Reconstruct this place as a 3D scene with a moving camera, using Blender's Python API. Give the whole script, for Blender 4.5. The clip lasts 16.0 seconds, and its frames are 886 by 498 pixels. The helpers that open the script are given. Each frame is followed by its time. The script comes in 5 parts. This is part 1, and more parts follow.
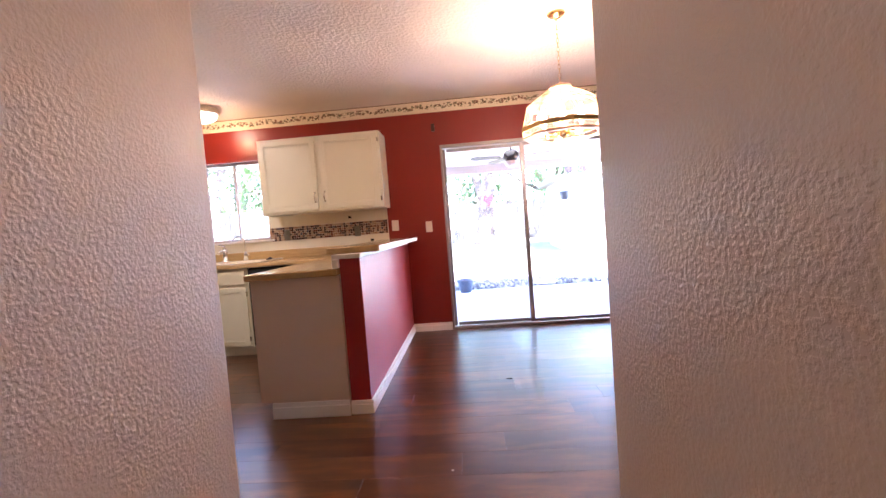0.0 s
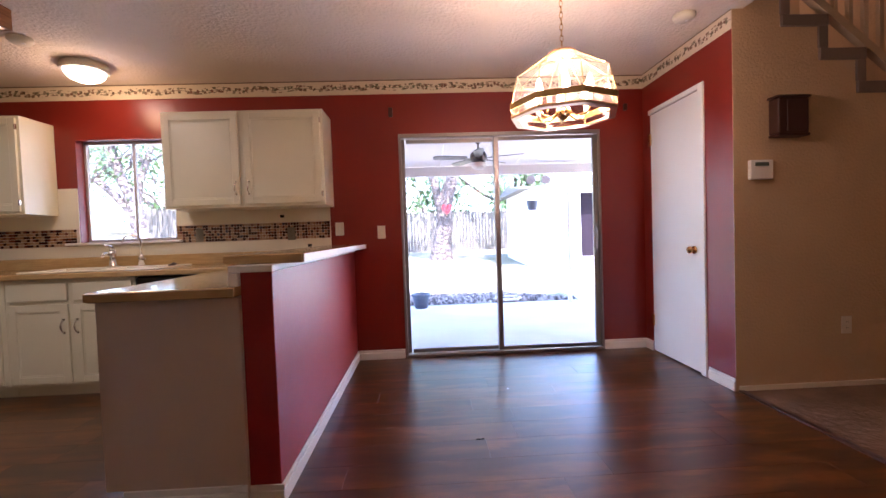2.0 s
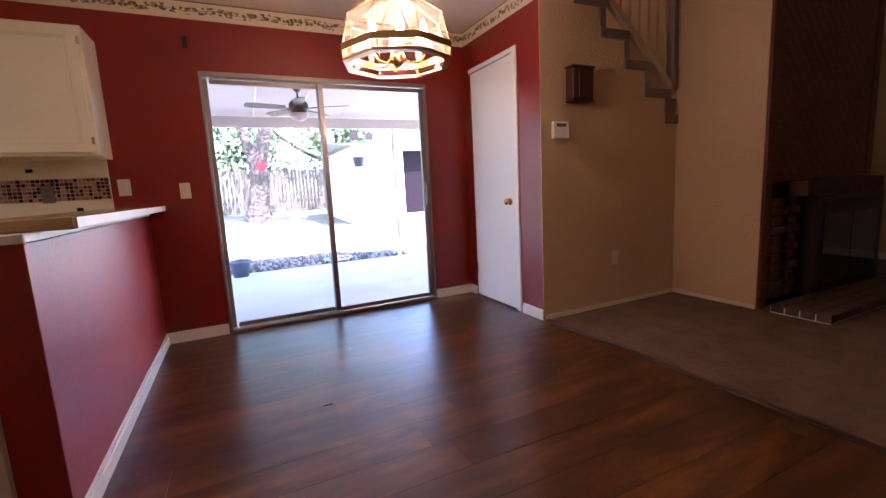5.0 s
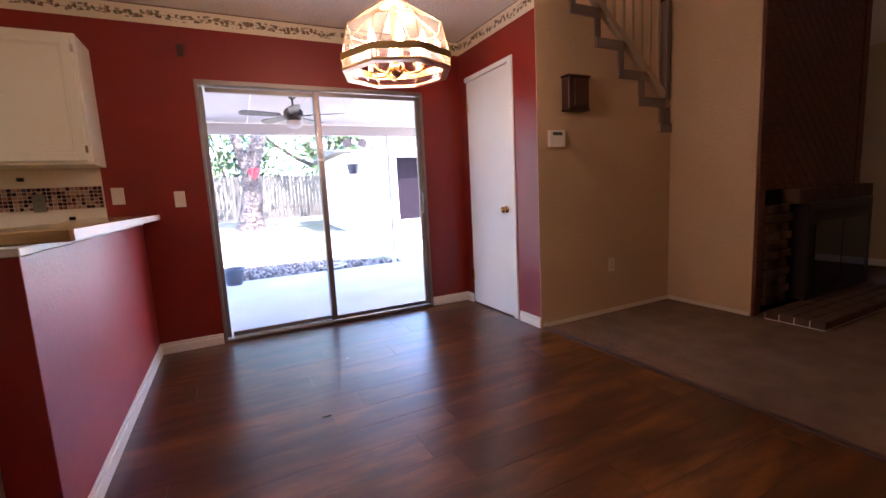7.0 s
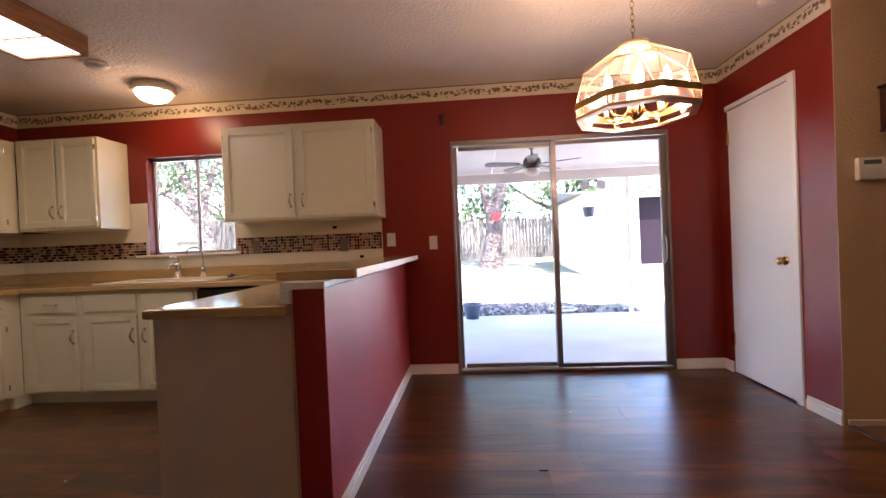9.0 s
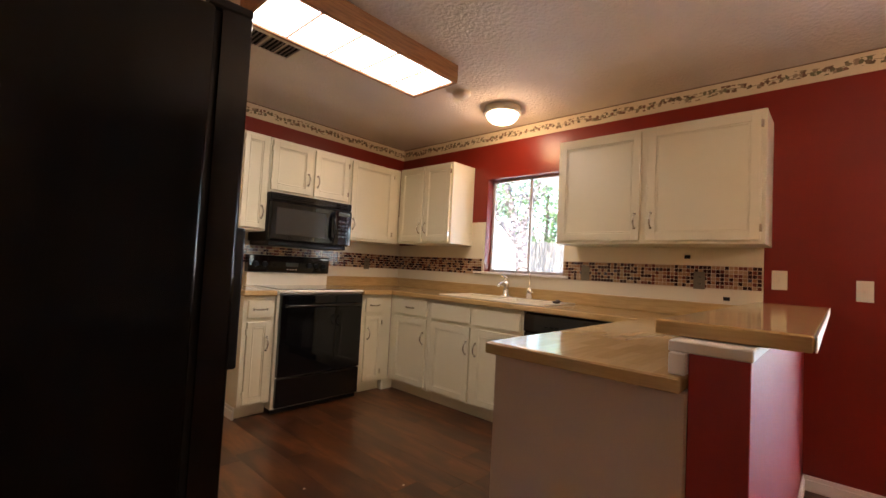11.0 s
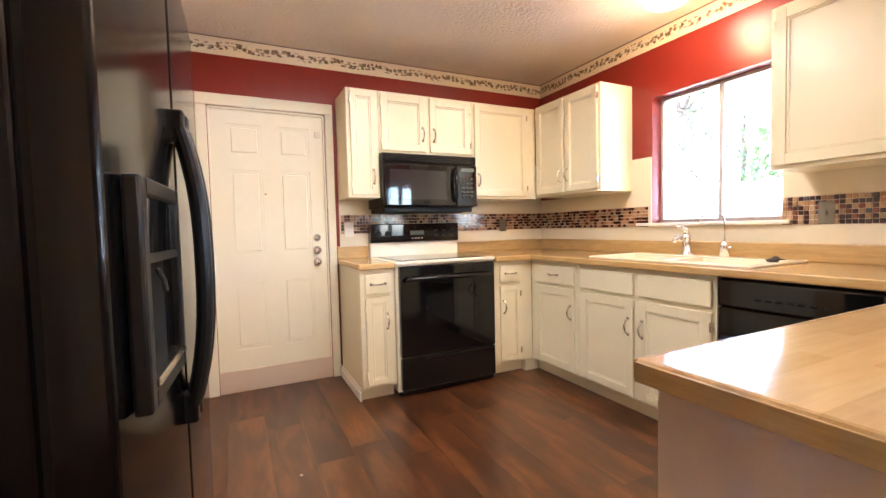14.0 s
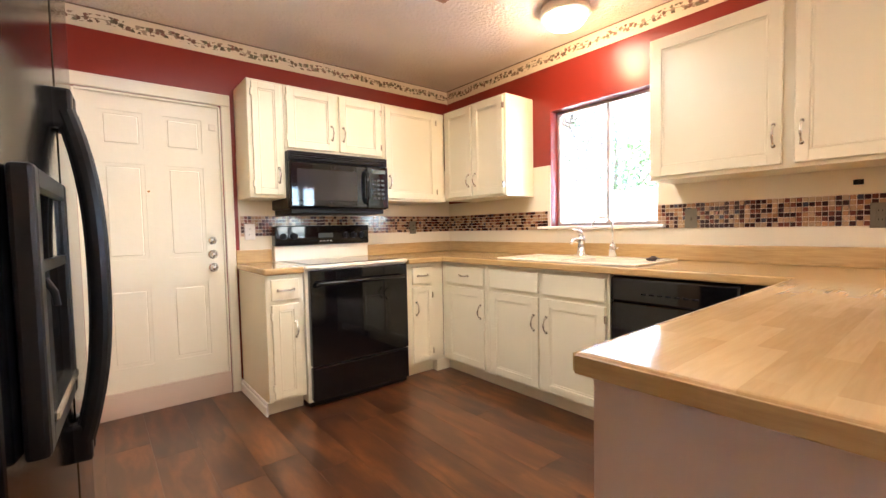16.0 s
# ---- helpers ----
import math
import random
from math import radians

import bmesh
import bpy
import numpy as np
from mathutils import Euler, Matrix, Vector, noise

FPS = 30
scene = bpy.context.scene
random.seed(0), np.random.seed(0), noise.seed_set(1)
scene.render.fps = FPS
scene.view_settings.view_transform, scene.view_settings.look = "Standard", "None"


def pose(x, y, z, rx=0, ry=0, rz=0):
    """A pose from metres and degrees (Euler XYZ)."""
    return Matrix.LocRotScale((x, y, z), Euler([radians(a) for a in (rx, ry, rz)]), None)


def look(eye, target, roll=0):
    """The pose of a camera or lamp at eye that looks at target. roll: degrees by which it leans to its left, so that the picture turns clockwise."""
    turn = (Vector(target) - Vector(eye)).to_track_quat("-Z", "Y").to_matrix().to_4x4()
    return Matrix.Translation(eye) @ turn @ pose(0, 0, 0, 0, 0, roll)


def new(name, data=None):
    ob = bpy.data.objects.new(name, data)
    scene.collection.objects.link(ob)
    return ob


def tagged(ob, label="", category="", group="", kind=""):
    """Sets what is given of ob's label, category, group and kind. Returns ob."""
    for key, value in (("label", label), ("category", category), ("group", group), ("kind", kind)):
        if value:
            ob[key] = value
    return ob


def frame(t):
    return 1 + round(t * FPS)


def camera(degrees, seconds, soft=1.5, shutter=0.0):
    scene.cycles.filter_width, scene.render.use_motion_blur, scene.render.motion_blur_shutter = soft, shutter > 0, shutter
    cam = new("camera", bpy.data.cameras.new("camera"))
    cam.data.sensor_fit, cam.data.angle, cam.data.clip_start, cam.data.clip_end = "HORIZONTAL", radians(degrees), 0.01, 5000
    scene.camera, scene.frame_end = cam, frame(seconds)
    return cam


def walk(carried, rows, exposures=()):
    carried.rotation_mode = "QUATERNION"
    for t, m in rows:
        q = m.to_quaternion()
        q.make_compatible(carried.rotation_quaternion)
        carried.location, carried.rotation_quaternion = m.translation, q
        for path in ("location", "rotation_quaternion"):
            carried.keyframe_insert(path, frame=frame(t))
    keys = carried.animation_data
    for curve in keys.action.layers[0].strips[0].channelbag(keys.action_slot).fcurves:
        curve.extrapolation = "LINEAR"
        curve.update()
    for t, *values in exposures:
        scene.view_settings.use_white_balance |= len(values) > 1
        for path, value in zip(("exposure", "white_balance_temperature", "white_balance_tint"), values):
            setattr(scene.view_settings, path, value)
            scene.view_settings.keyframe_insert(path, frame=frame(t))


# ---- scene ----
cam = camera(91.9, 16.0)
PATH = [
    (0, (0.208, 0.441, 1.11), (0.077, 2.435, 1.014), -4.4),
    (0.5, (0.154, 0.682, 1.088), (-0.007, 2.673, 0.979), -3.6),
    (0.9, (0.147, 0.866, 1.103), (0.089, 2.861, 0.977), -2.3),
    (1, (0.122, 0.93, 1.092), (0.155, 2.928, 1.013), -1.0),
    (1.5, (0.116, 1.11, 1.13), (0.243, 3.105, 1.072), -1.0),
    (2, (0.155, 1.24, 1.095), (0.238, 3.237, 1.03), -2.0),
    (2.5, (0.171, 1.31, 1.098), (0.27, 3.304, 0.98), -2.0),
    (3, (0.145, 1.33, 1.088), (0.496, 3.294, 0.949), -1.8),
    (3.5, (0.096, 1.346, 1.099), (0.655, 3.25, 0.854), -2.4),
    (4, (0.107, 1.351, 1.072), (0.776, 3.214, 0.783), -2.6),
    (4.5, (0.101, 1.353, 1.073), (0.866, 3.178, 0.782), -2.8),
    (4.7, (0.101, 1.353, 1.073), (0.909, 3.160, 0.782), -2.9),
    (6.8, (0.073, 1.376, 1.090), (0.985, 3.136, 0.806), -3.1),
    (7, (0.073, 1.376, 1.092), (0.952, 3.153, 0.829), -3.0),
    (7.5, (0.076, 1.373, 1.121), (0.807, 3.228, 0.956), -2.2),
    (8, (0.089, 1.365, 1.12), (0.633, 3.289, 1.062), -2.1),
    (8.5, (0.111, 1.371, 1.119), (0.366, 3.353, 1.057), -2.2),
    (9, (0.114, 1.381, 1.124), (-0.027, 3.376, 1.101), -2.4),
    (9.5, (-0.038, 1.469, 1.157), (-0.376, 3.438, 1.251), -2.4),
    (9.8, (-0.017, 1.575, 1.13), (-0.483, 3.515, 1.262), -1.1),
    (10, (-0.096, 1.645, 1.138), (-0.699, 3.546, 1.3), -1.9),
    (10.2, (-0.157, 1.678, 1.15), (-0.954, 3.504, 1.316), -0.4),
    (12.5, (-0.589, 2.073, 1.151), (-2.239, 3.203, 1.141), -0.5),
    (13, (-0.637, 2.145, 1.149), (-2.288, 3.272, 1.105), -0.5),
    (13.5, (-0.67, 2.294, 1.146), (-2.419, 3.262, 1.088), -0.5),
    (14, (-0.702, 2.392, 1.134), (-2.501, 3.26, 1.037), -1.4),
    (14.5, (-0.725, 2.421, 1.131), (-2.527, 3.282, 1.021), -1.8),
    (15, (-0.749, 2.395, 1.133), (-2.467, 3.415, 1.038), -1.4),
    (15.5, (-0.763, 2.351, 1.134), (-2.381, 3.523, 1.034), -1.1),
    (16, (-0.753, 2.325, 1.136), (-2.307, 3.581, 1.04), -1.2),
]
EXPOSURES = [(0.0, 5.15, 5500, 26), (0.9, 4.7, 5400, 26), (1.5, 4.5, 5400, 26), (3.0, 4.0, 5550, 27), (4.5, 4.1, 5550, 27), (8.0, 4.15, 5700, 26), (9.0, 4.0, 5950, 24), (10.2, 3.8, 6100, 20), (12.3, 5.75, 5650, 15), (14.5, 5.75, 5450, 14), (16.0, 5.75, 5450, 14)]
walk(cam, [(t, look(eye, target, roll)) for t, eye, target, roll in PATH], EXPOSURES)

# world and sun
world = bpy.data.worlds.new("sky")
scene.world = world
world.use_nodes = True
wn = world.node_tree
sky = wn.nodes.new("ShaderNodeTexSky")
sky.sky_type, sky.sun_disc = "NISHITA", False
sky.sun_elevation, sky.sun_rotation = radians(62), radians(153)
wn.links.new(sky.outputs[0], wn.nodes["Background"].inputs[0])
wn.nodes["Background"].inputs[1].default_value = 0.15
sun = new("sun", bpy.data.lights.new("sun", "SUN"))
sun.data.energy, sun.data.angle, sun.data.color = 3.2, radians(0.5), (1, 0.95, 0.88)
sun.matrix_world = look((0, 0, 0), (-0.213, 0.418, -0.883))


def lamp(kind, name, energy, color, m, size=0.1, size_y=None):
    data = bpy.data.lights.new(name, kind)
    data.energy, data.color = energy, color
    if kind == "AREA":
        data.shape, data.size, data.size_y = "RECTANGLE", size, size_y or size
    else:
        data.shadow_soft_size = size
    ob = new(name, data)
    ob.matrix_world = m
    return ob


WARM = (1.0, 0.58, 0.24)
P_TUBE, P_DOME, P_BULB = 0.42, 0.34, 0.9
lamp("AREA", "tube_light", P_TUBE, (1.0, 0.85, 0.62), pose(-2.39, 3.245, 2.345), 0.34, 1.14)
lamp("POINT", "stairwell_light", 0.65, (1.0, 0.74, 0.5), pose(2.9, 4.75, 3.9), 0.08)
lamp("POINT", "dome_light", P_DOME, WARM, pose(-2.37, 4.64, 2.29), 0.06)


# ---- materials ----
def material(name, color, rough=0.5, metal=0.0, spec=0.5):
    m = bpy.data.materials.new(name)
    m.use_nodes = True
    b = m.node_tree.nodes["Principled BSDF"]
    b.inputs["Base Color"].default_value = (*color, 1)
    b.inputs["Roughness"].default_value = rough
    b.inputs["Metallic"].default_value = metal
    b.inputs["Specular IOR Level"].default_value = spec
    return m


class G:
    """A short hand for node graphs."""

    def __init__(self, m):
        self.t = m.node_tree
        self.b = self.t.nodes["Principled BSDF"]
        self.co = self.t.nodes.new("ShaderNodeTexCoord").outputs["Object"]

    def node(self, kind, **values):
        n = self.t.nodes.new("ShaderNode" + kind)
        for k, v in values.items():
            n.inputs[k].default_value = v
        return n

    def link(self, a, b):
        self.t.links.new(a, b)

    def map(self, scale=(1, 1, 1), rot=(0, 0, 0), src=None):
        n = self.node("Mapping", Scale=scale, Rotation=rot)
        self.link(src or self.co, n.inputs["Vector"])
        return n.outputs[0]

    def noise(self, scale, detail=4.0, src=None, dist=0.0):
        n = self.node("TexNoise", Scale=scale, Detail=detail, Distortion=dist)
        self.link(src or self.co, n.inputs["Vector"])
        return n.outputs["Fac"]

    def ramp(self, fac, stops):
        n = self.node("ValToRGB")
        e = n.color_ramp.elements
        while len(e) < len(stops):
            e.new(0.5)
        for el, (p, c) in zip(e, stops):
            el.position, el.color = p, (*c, 1) if len(c) == 3 else c
        self.link(fac, n.inputs["Fac"])
        return n.outputs["Color"]

    def math(self, op, a, b=0.0, c=0.0):
        n = self.t.nodes.new("ShaderNodeMath")
        n.operation = op
        for i, v in enumerate((a, b, c)):
            if isinstance(v, (int, float)):
                n.inputs[i].default_value = v
            else:
                self.link(v, n.inputs[i])
        return n.outputs[0]

    def mix(self, fac, a, b, blend="MIX"):
        n = self.t.nodes.new("ShaderNodeMix")
        n.data_type, n.blend_type = "RGBA", blend
        for sock, v in ((n.inputs[0], fac), (n.inputs[6], a), (n.inputs[7], b)):
            if isinstance(v, (int, float)):
                sock.default_value = v
            elif isinstance(v, tuple):
                sock.default_value = (*v, 1)
            else:
                self.link(v, sock)
        return n.outputs[2]

    def color(self, c):
        self.link(c, self.b.inputs["Base Color"])

    def rough(self, fac, lo, hi):
        n = self.node("MapRange")
        n.inputs["To Min"].default_value, n.inputs["To Max"].default_value = lo, hi
        self.link(fac, n.inputs["Value"])
        self.link(n.outputs[0], self.b.inputs["Roughness"])

    def bump(self, fac, strength, dist):
        n = self.node("Bump", Strength=strength, Distance=dist)
        self.link(fac, n.inputs["Height"])
        self.link(n.outputs[0], self.b.inputs["Normal"])


def painted(name, color, rough, peel=90.0, relief=0.004, strength=0.5, vary=0.12, stain=None):
    m = material(name, color, rough)
    g = G(m)
    big = g.noise(1.3, 5)
    dark = tuple(c * (1 - vary) for c in (stain or color))
    g.color(g.mix(g.ramp(big, [(0.35, (0, 0, 0)), (0.7, (1, 1, 1))]), color, dark))
    small = g.noise(peel, 3)
    g.bump(g.ramp(small, [(0.4, (0, 0, 0)), (0.62, (1, 1, 1))]), strength, relief)
    g.rough(big, max(rough - 0.02, 0.05), rough + 0.06)
    return m


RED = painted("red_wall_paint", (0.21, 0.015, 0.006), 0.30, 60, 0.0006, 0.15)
# the same red, lightened in its colour for the daylight sheen on the half wall
REDLIT = painted("lit_red_wall_paint", (0.33, 0.018, 0.014), 0.36, 70, 0.001, 0.3)
BEIGE = painted("beige_wall_paint", (0.58, 0.405, 0.235), 0.5, 55, 0.003, 0.5, 0.08)
HALLPAINT = painted("hall_wall_paint", (0.62, 0.47, 0.34), 0.30, 130, 0.0016, 0.5, 0.05)
TAUPE = painted("taupe_panel_paint", (0.63, 0.50, 0.40), 0.45, 120, 0.001, 0.2, 0.06)
CEIL = painted("textured_ceiling_paint", (0.76, 0.67, 0.57), 0.8, 42, 0.006, 0.5, 0.12)
CREAM = painted("cream_cabinet_paint", (0.73, 0.67, 0.49), 0.3, 20, 0.0006, 0.25, 0.06)
SPLASH = painted("cream_splash_panel", (0.72, 0.655, 0.50), 0.35, 20, 0.0004, 0.2, 0.04)
WHITE = painted("white_trim_paint", (0.80, 0.77, 0.72), 0.35, 30, 0.0006, 0.2, 0.05)
DOORWHITE = painted("white_door_paint", (0.78, 0.77, 0.75), 0.30, 30, 0.0006, 0.2, 0.04)
EXTWHITE = painted("exterior_white_paint", (0.80, 0.77, 0.72), 0.7, 30, 0.002, 0.3, 0.06)
GREYTRIM = painted("grey_brown_stair_trim", (0.20, 0.15, 0.13), 0.45, 40, 0.001, 0.2, 0.1)
PATIOPAINT = painted("pale_patio_roof_paint", (0.60, 0.53, 0.48), 0.7, 30, 0.002, 0.3, 0.06)
SPINDLE = painted("tan_stair_guard_paint", (0.52, 0.40, 0.27), 0.5, 30, 0.001, 0.2, 0.06)
MAROON = painted("maroon_door_paint", (0.014, 0.008, 0.012), 0.6, 40, 0.001, 0.2, 0.2)
MAROON.node_tree.nodes["Principled BSDF"].inputs["Specular IOR Level"].default_value = 0.1
GLOSSBLACK = material("black_glossy_enamel", (0.004, 0.004, 0.005), 0.05)
BLACKGLASS = material("black_glass", (0.006, 0.006, 0.007), 0.04)
BLACKPLASTIC = material("black_plastic", (0.008, 0.008, 0.009), 0.36, spec=0.22)
GREYGLASS = material("smoked_window_glass", (0.010, 0.010, 0.011), 0.03)
MWGLASS = material("grey_screened_glass", (0.022, 0.021, 0.022), 0.03)
CHROME = material("polished_chrome", (0.75, 0.75, 0.75), 0.12, 1)
NICKEL = material("satin_nickel", (0.72, 0.69, 0.63), 0.24, 1)
ANTIQUE = material("antique_bronze_plate", (0.20, 0.18, 0.14), 0.4, 0.8)
BRASS = material("polished_brass", (0.75, 0.50, 0.20), 0.22, 1)
COPPER = material("copper_trim", (0.55, 0.30, 0.15), 0.3, 0.9)
BRONZE = material("dark_bronze", (0.05, 0.035, 0.03), 0.4, 0.6)
ALU = material("worn_aluminium", (0.30, 0.26, 0.24), 0.38, 0.8)
FRAMEALU = material("pale_aluminium", (0.55, 0.50, 0.48), 0.4, 0.5)
KEYGREY = material("dark_grey_keys", (0.035, 0.038, 0.036), 0.3)
SCREEN = material("lcd_grey", (0.10, 0.12, 0.10), 0.2)
IVORY = material("ivory_plastic", (0.70, 0.64, 0.52), 0.35)
PLASTICWHITE = material("white_plastic", (0.78, 0.76, 0.72), 0.4)
DARKWOOD = material("dark_walnut", (0.045, 0.014, 0.009), 0.45)
SINKWHITE = material("cream_enamel", (0.80, 0.74, 0.60), 0.15)
DARKHOLE = material("dark_hole", (0.006, 0.006, 0.006), 0.8, spec=0.15)
TERRABLUE = material("blue_grey_glazed_pot", (0.09, 0.11, 0.15), 0.4)
REDHEART = material("red_painted_heart", (0.38, 0.012, 0.016), 0.6)
BLUEHEART = material("blue_painted_heart", (0.2, 0.5, 0.6), 0.5)


def fridge_black():
    m = material("black_textured_enamel", (0.004, 0.004, 0.005), 0.12, spec=0.3)
    g = G(m)
    g.bump(g.noise(300, 2), 0.12, 0.0003)
    g.rough(g.noise(3), 0.10, 0.16)
    return m


FRIDGE = fridge_black()


def glass(name, tint=(1, 1, 1), rough=0.0):
    m = bpy.data.materials.new(name)
    m.use_nodes = True
    t = m.node_tree
    t.nodes.remove(t.nodes["Principled BSDF"])
    clear, gloss, mix = t.nodes.new("ShaderNodeBsdfTransparent"), t.nodes.new("ShaderNodeBsdfGlossy"), t.nodes.new("ShaderNodeMixShader")
    facing = t.nodes.new("ShaderNodeLayerWeight")
    power, fres = t.nodes.new("ShaderNodeMath"), t.nodes.new("ShaderNodeMath")
    facing.inputs["Blend"].default_value = 0.5
    power.operation, power.inputs[1].default_value = "POWER", 5.0
    fres.operation, fres.inputs[1].default_value, fres.inputs[2].default_value = "MULTIPLY_ADD", 0.7, 0.04
    t.links.new(facing.outputs["Facing"], power.inputs[0])
    t.links.new(power.outputs[0], fres.inputs[0])
    clear.inputs[0].default_value = (*tint, 1)
    gloss.inputs["Roughness"].default_value = rough
    t.links.new(fres.outputs[0], mix.inputs[0])
    t.links.new(clear.outputs[0], mix.inputs[1])
    t.links.new(gloss.outputs[0], mix.inputs[2])
    t.links.new(mix.outputs[0], t.nodes["Material Output"].inputs[0])
    return m


PANE = glass("window_glass", (0.96, 0.97, 0.97))
LAMPGLASS = glass("lamp_glass", (0.97, 0.92, 0.86), 0.05)
_t = LAMPGLASS.node_tree
_f = _t.nodes["Mix Shader"].inputs[0]
_t.links.remove(_f.links[0])
_f.default_value = 0.06
_out = _t.nodes["Material Output"]
_src = _out.inputs[0].links[0].from_socket
_tr, _mx = _t.nodes.new("ShaderNodeBsdfTranslucent"), _t.nodes.new("ShaderNodeMixShader")
_tr.inputs[0].default_value, _mx.inputs[0].default_value = (0.95, 0.87, 0.78, 1), 0.045
_t.links.new(_src, _mx.inputs[1])
_t.links.new(_tr.outputs[0], _mx.inputs[2])
_t.links.new(_mx.outputs[0], _out.inputs[0])


def glow(name, color, strength):
    m = material(name, color, 0.4)
    b = m.node_tree.nodes["Principled BSDF"]
    b.inputs["Emission Color"].default_value = (*color, 1)
    b.inputs["Emission Strength"].default_value = strength
    return m


TUBEGLOW = glow("lit_acrylic_diffuser", (1.0, 0.9, 0.74), 0.4)
DOMEGLOW = glow("lit_opal_glass", (1.0, 0.76, 0.46), 0.9)
BULBGLOW = glow("lit_candle_bulb", (1.0, 0.76, 0.48), 3.0)


def wood_floor():
    m = material("dark_red_laminate", (0.1, 0.03, 0.02), 0.28, spec=0.8)
    g = G(m)
    info = g.node("ObjectInfo").outputs["Random"]
    geo = g.node("NewGeometry").outputs["Position"]
    long = g.map((1.3, 5.5, 1), src=geo)
    off = g.t.nodes.new("ShaderNodeVectorMath")
    off.operation = "ADD"
    g.link(long, off.inputs[0])
    comb = g.node("CombineXYZ")
    g.link(g.math("MULTIPLY", info, 37.0), comb.inputs[2])
    g.link(comb.outputs[0], off.inputs[1])
    blot = g.noise(1.3, 3, off.outputs[0], 0.3)
    streak = g.noise(2.6, 4, off.outputs[0], 0.5)
    grain = g.noise(9.0, 4, off.outputs[0], 0.8)
    c = g.ramp(blot, [(0.34, (0.050, 0.015, 0.005)), (0.5, (0.115, 0.038, 0.009)), (0.64, (0.195, 0.069, 0.015))])
    c = g.mix(g.ramp(streak, [(0.36, (0.85, 0.85, 0.85)), (0.58, (0, 0, 0))]), c, (0.030, 0.010, 0.005))
    c = g.mix(g.ramp(grain, [(0.35, (0.35, 0.35, 0.35)), (0.6, (0, 0, 0))]), c, (0.035, 0.012, 0.006))
    c = g.mix(g.ramp(info, [(0.0, (0, 0, 0)), (0.35, (0.1, 0.1, 0.1)), (1.0, (0.5, 0.5, 0.5))]), c, (0.038, 0.012, 0.006))
    c = g.mix(g.math("MULTIPLY", g.math("LESS_THAN", info, 0.22), 0.25), c, (0.17, 0.065, 0.018))
    g.color(c)
    g.rough(g.noise(2.0, 3, geo), 0.277, 0.30)
    return m


LAMINATE = wood_floor()


def wood(name, dark, light, scale=(1, 1, 14), rough=0.4, bands=6.0):
    m = material(name, light, rough)
    g = G(m)
    info = g.node("ObjectInfo").outputs["Random"]
    v = g.map(scale)
    off = g.t.nodes.new("ShaderNodeVectorMath")
    off.operation = "ADD"
    comb = g.node("CombineXYZ")
    g.link(g.math("MULTIPLY", info, 31.0), comb.inputs[0])
    g.link(v, off.inputs[0])
    g.link(comb.outputs[0], off.inputs[1])
    grain = g.noise(bands, 7, off.outputs[0], 0.6)
    g.color(g.ramp(grain, [(0.3, dark), (0.7, light)]))
    g.bump(grain, 0.2, 0.001)
    return m


OAK = wood("oak_light_frame", (0.22, 0.09, 0.03), (0.42, 0.19, 0.07), (14, 1, 14))
PANELWOOD = wood("dark_cedar_planks", (0.06, 0.017, 0.009), (0.19, 0.055, 0.024), (1, 14, 14), 0.45)
# weathered wood, its tones darkened further for the tree shade on the fence
FENCEWOOD = wood("weathered_shade_dark_boards", (0.05, 0.042, 0.034), (0.15, 0.125, 0.10), (14, 14, 1), 0.9)
BARK = painted("tree_bark", (0.16, 0.12, 0.10), 0.95, 9, 0.05, 1.0, 0.5)
BLADE = wood("fan_blade_wood", (0.03, 0.022, 0.02), (0.07, 0.055, 0.045), (2, 20, 2))


def butcher():
    m = material("butcher_block_laminate", (0.5, 0.33, 0.18), 0.22)
    g = G(m)
    geo = g.node("NewGeometry").outputs["Position"]
    v = g.map((1, 1, 1), (0, 0, radians(90)), geo)
    br = g.node("TexBrick", Scale=1.0)
    br.inputs["Brick Width"].default_value = 0.38
    br.inputs["Row Height"].default_value = 0.045
    br.inputs["Mortar Size"].default_value = 0.0
    br.inputs["Color1"].default_value = (0, 0, 0, 1)
    br.inputs["Color2"].default_value = (1, 1, 1, 1)
    g.link(v, br.inputs["Vector"])
    grain = g.noise(7, 6, g.map((14, 1.2, 3), src=geo), 0.5)
    f = g.math("ADD", g.math("MULTIPLY", br.outputs["Color"], 0.42), g.math("MULTIPLY", grain, 0.58))
    g.color(g.ramp(f, [(0.1, (0.40, 0.255, 0.105)), (0.5, (0.48, 0.32, 0.14)), (0.9, (0.56, 0.385, 0.185))]))
    g.rough(grain, 0.10, 0.17)
    return m


BUTCHER = butcher()
COUNTEREDGE = wood("laminate_counter_edge", (0.41, 0.265, 0.10), (0.53, 0.36, 0.15), (1.5, 1.5, 16), 0.3)


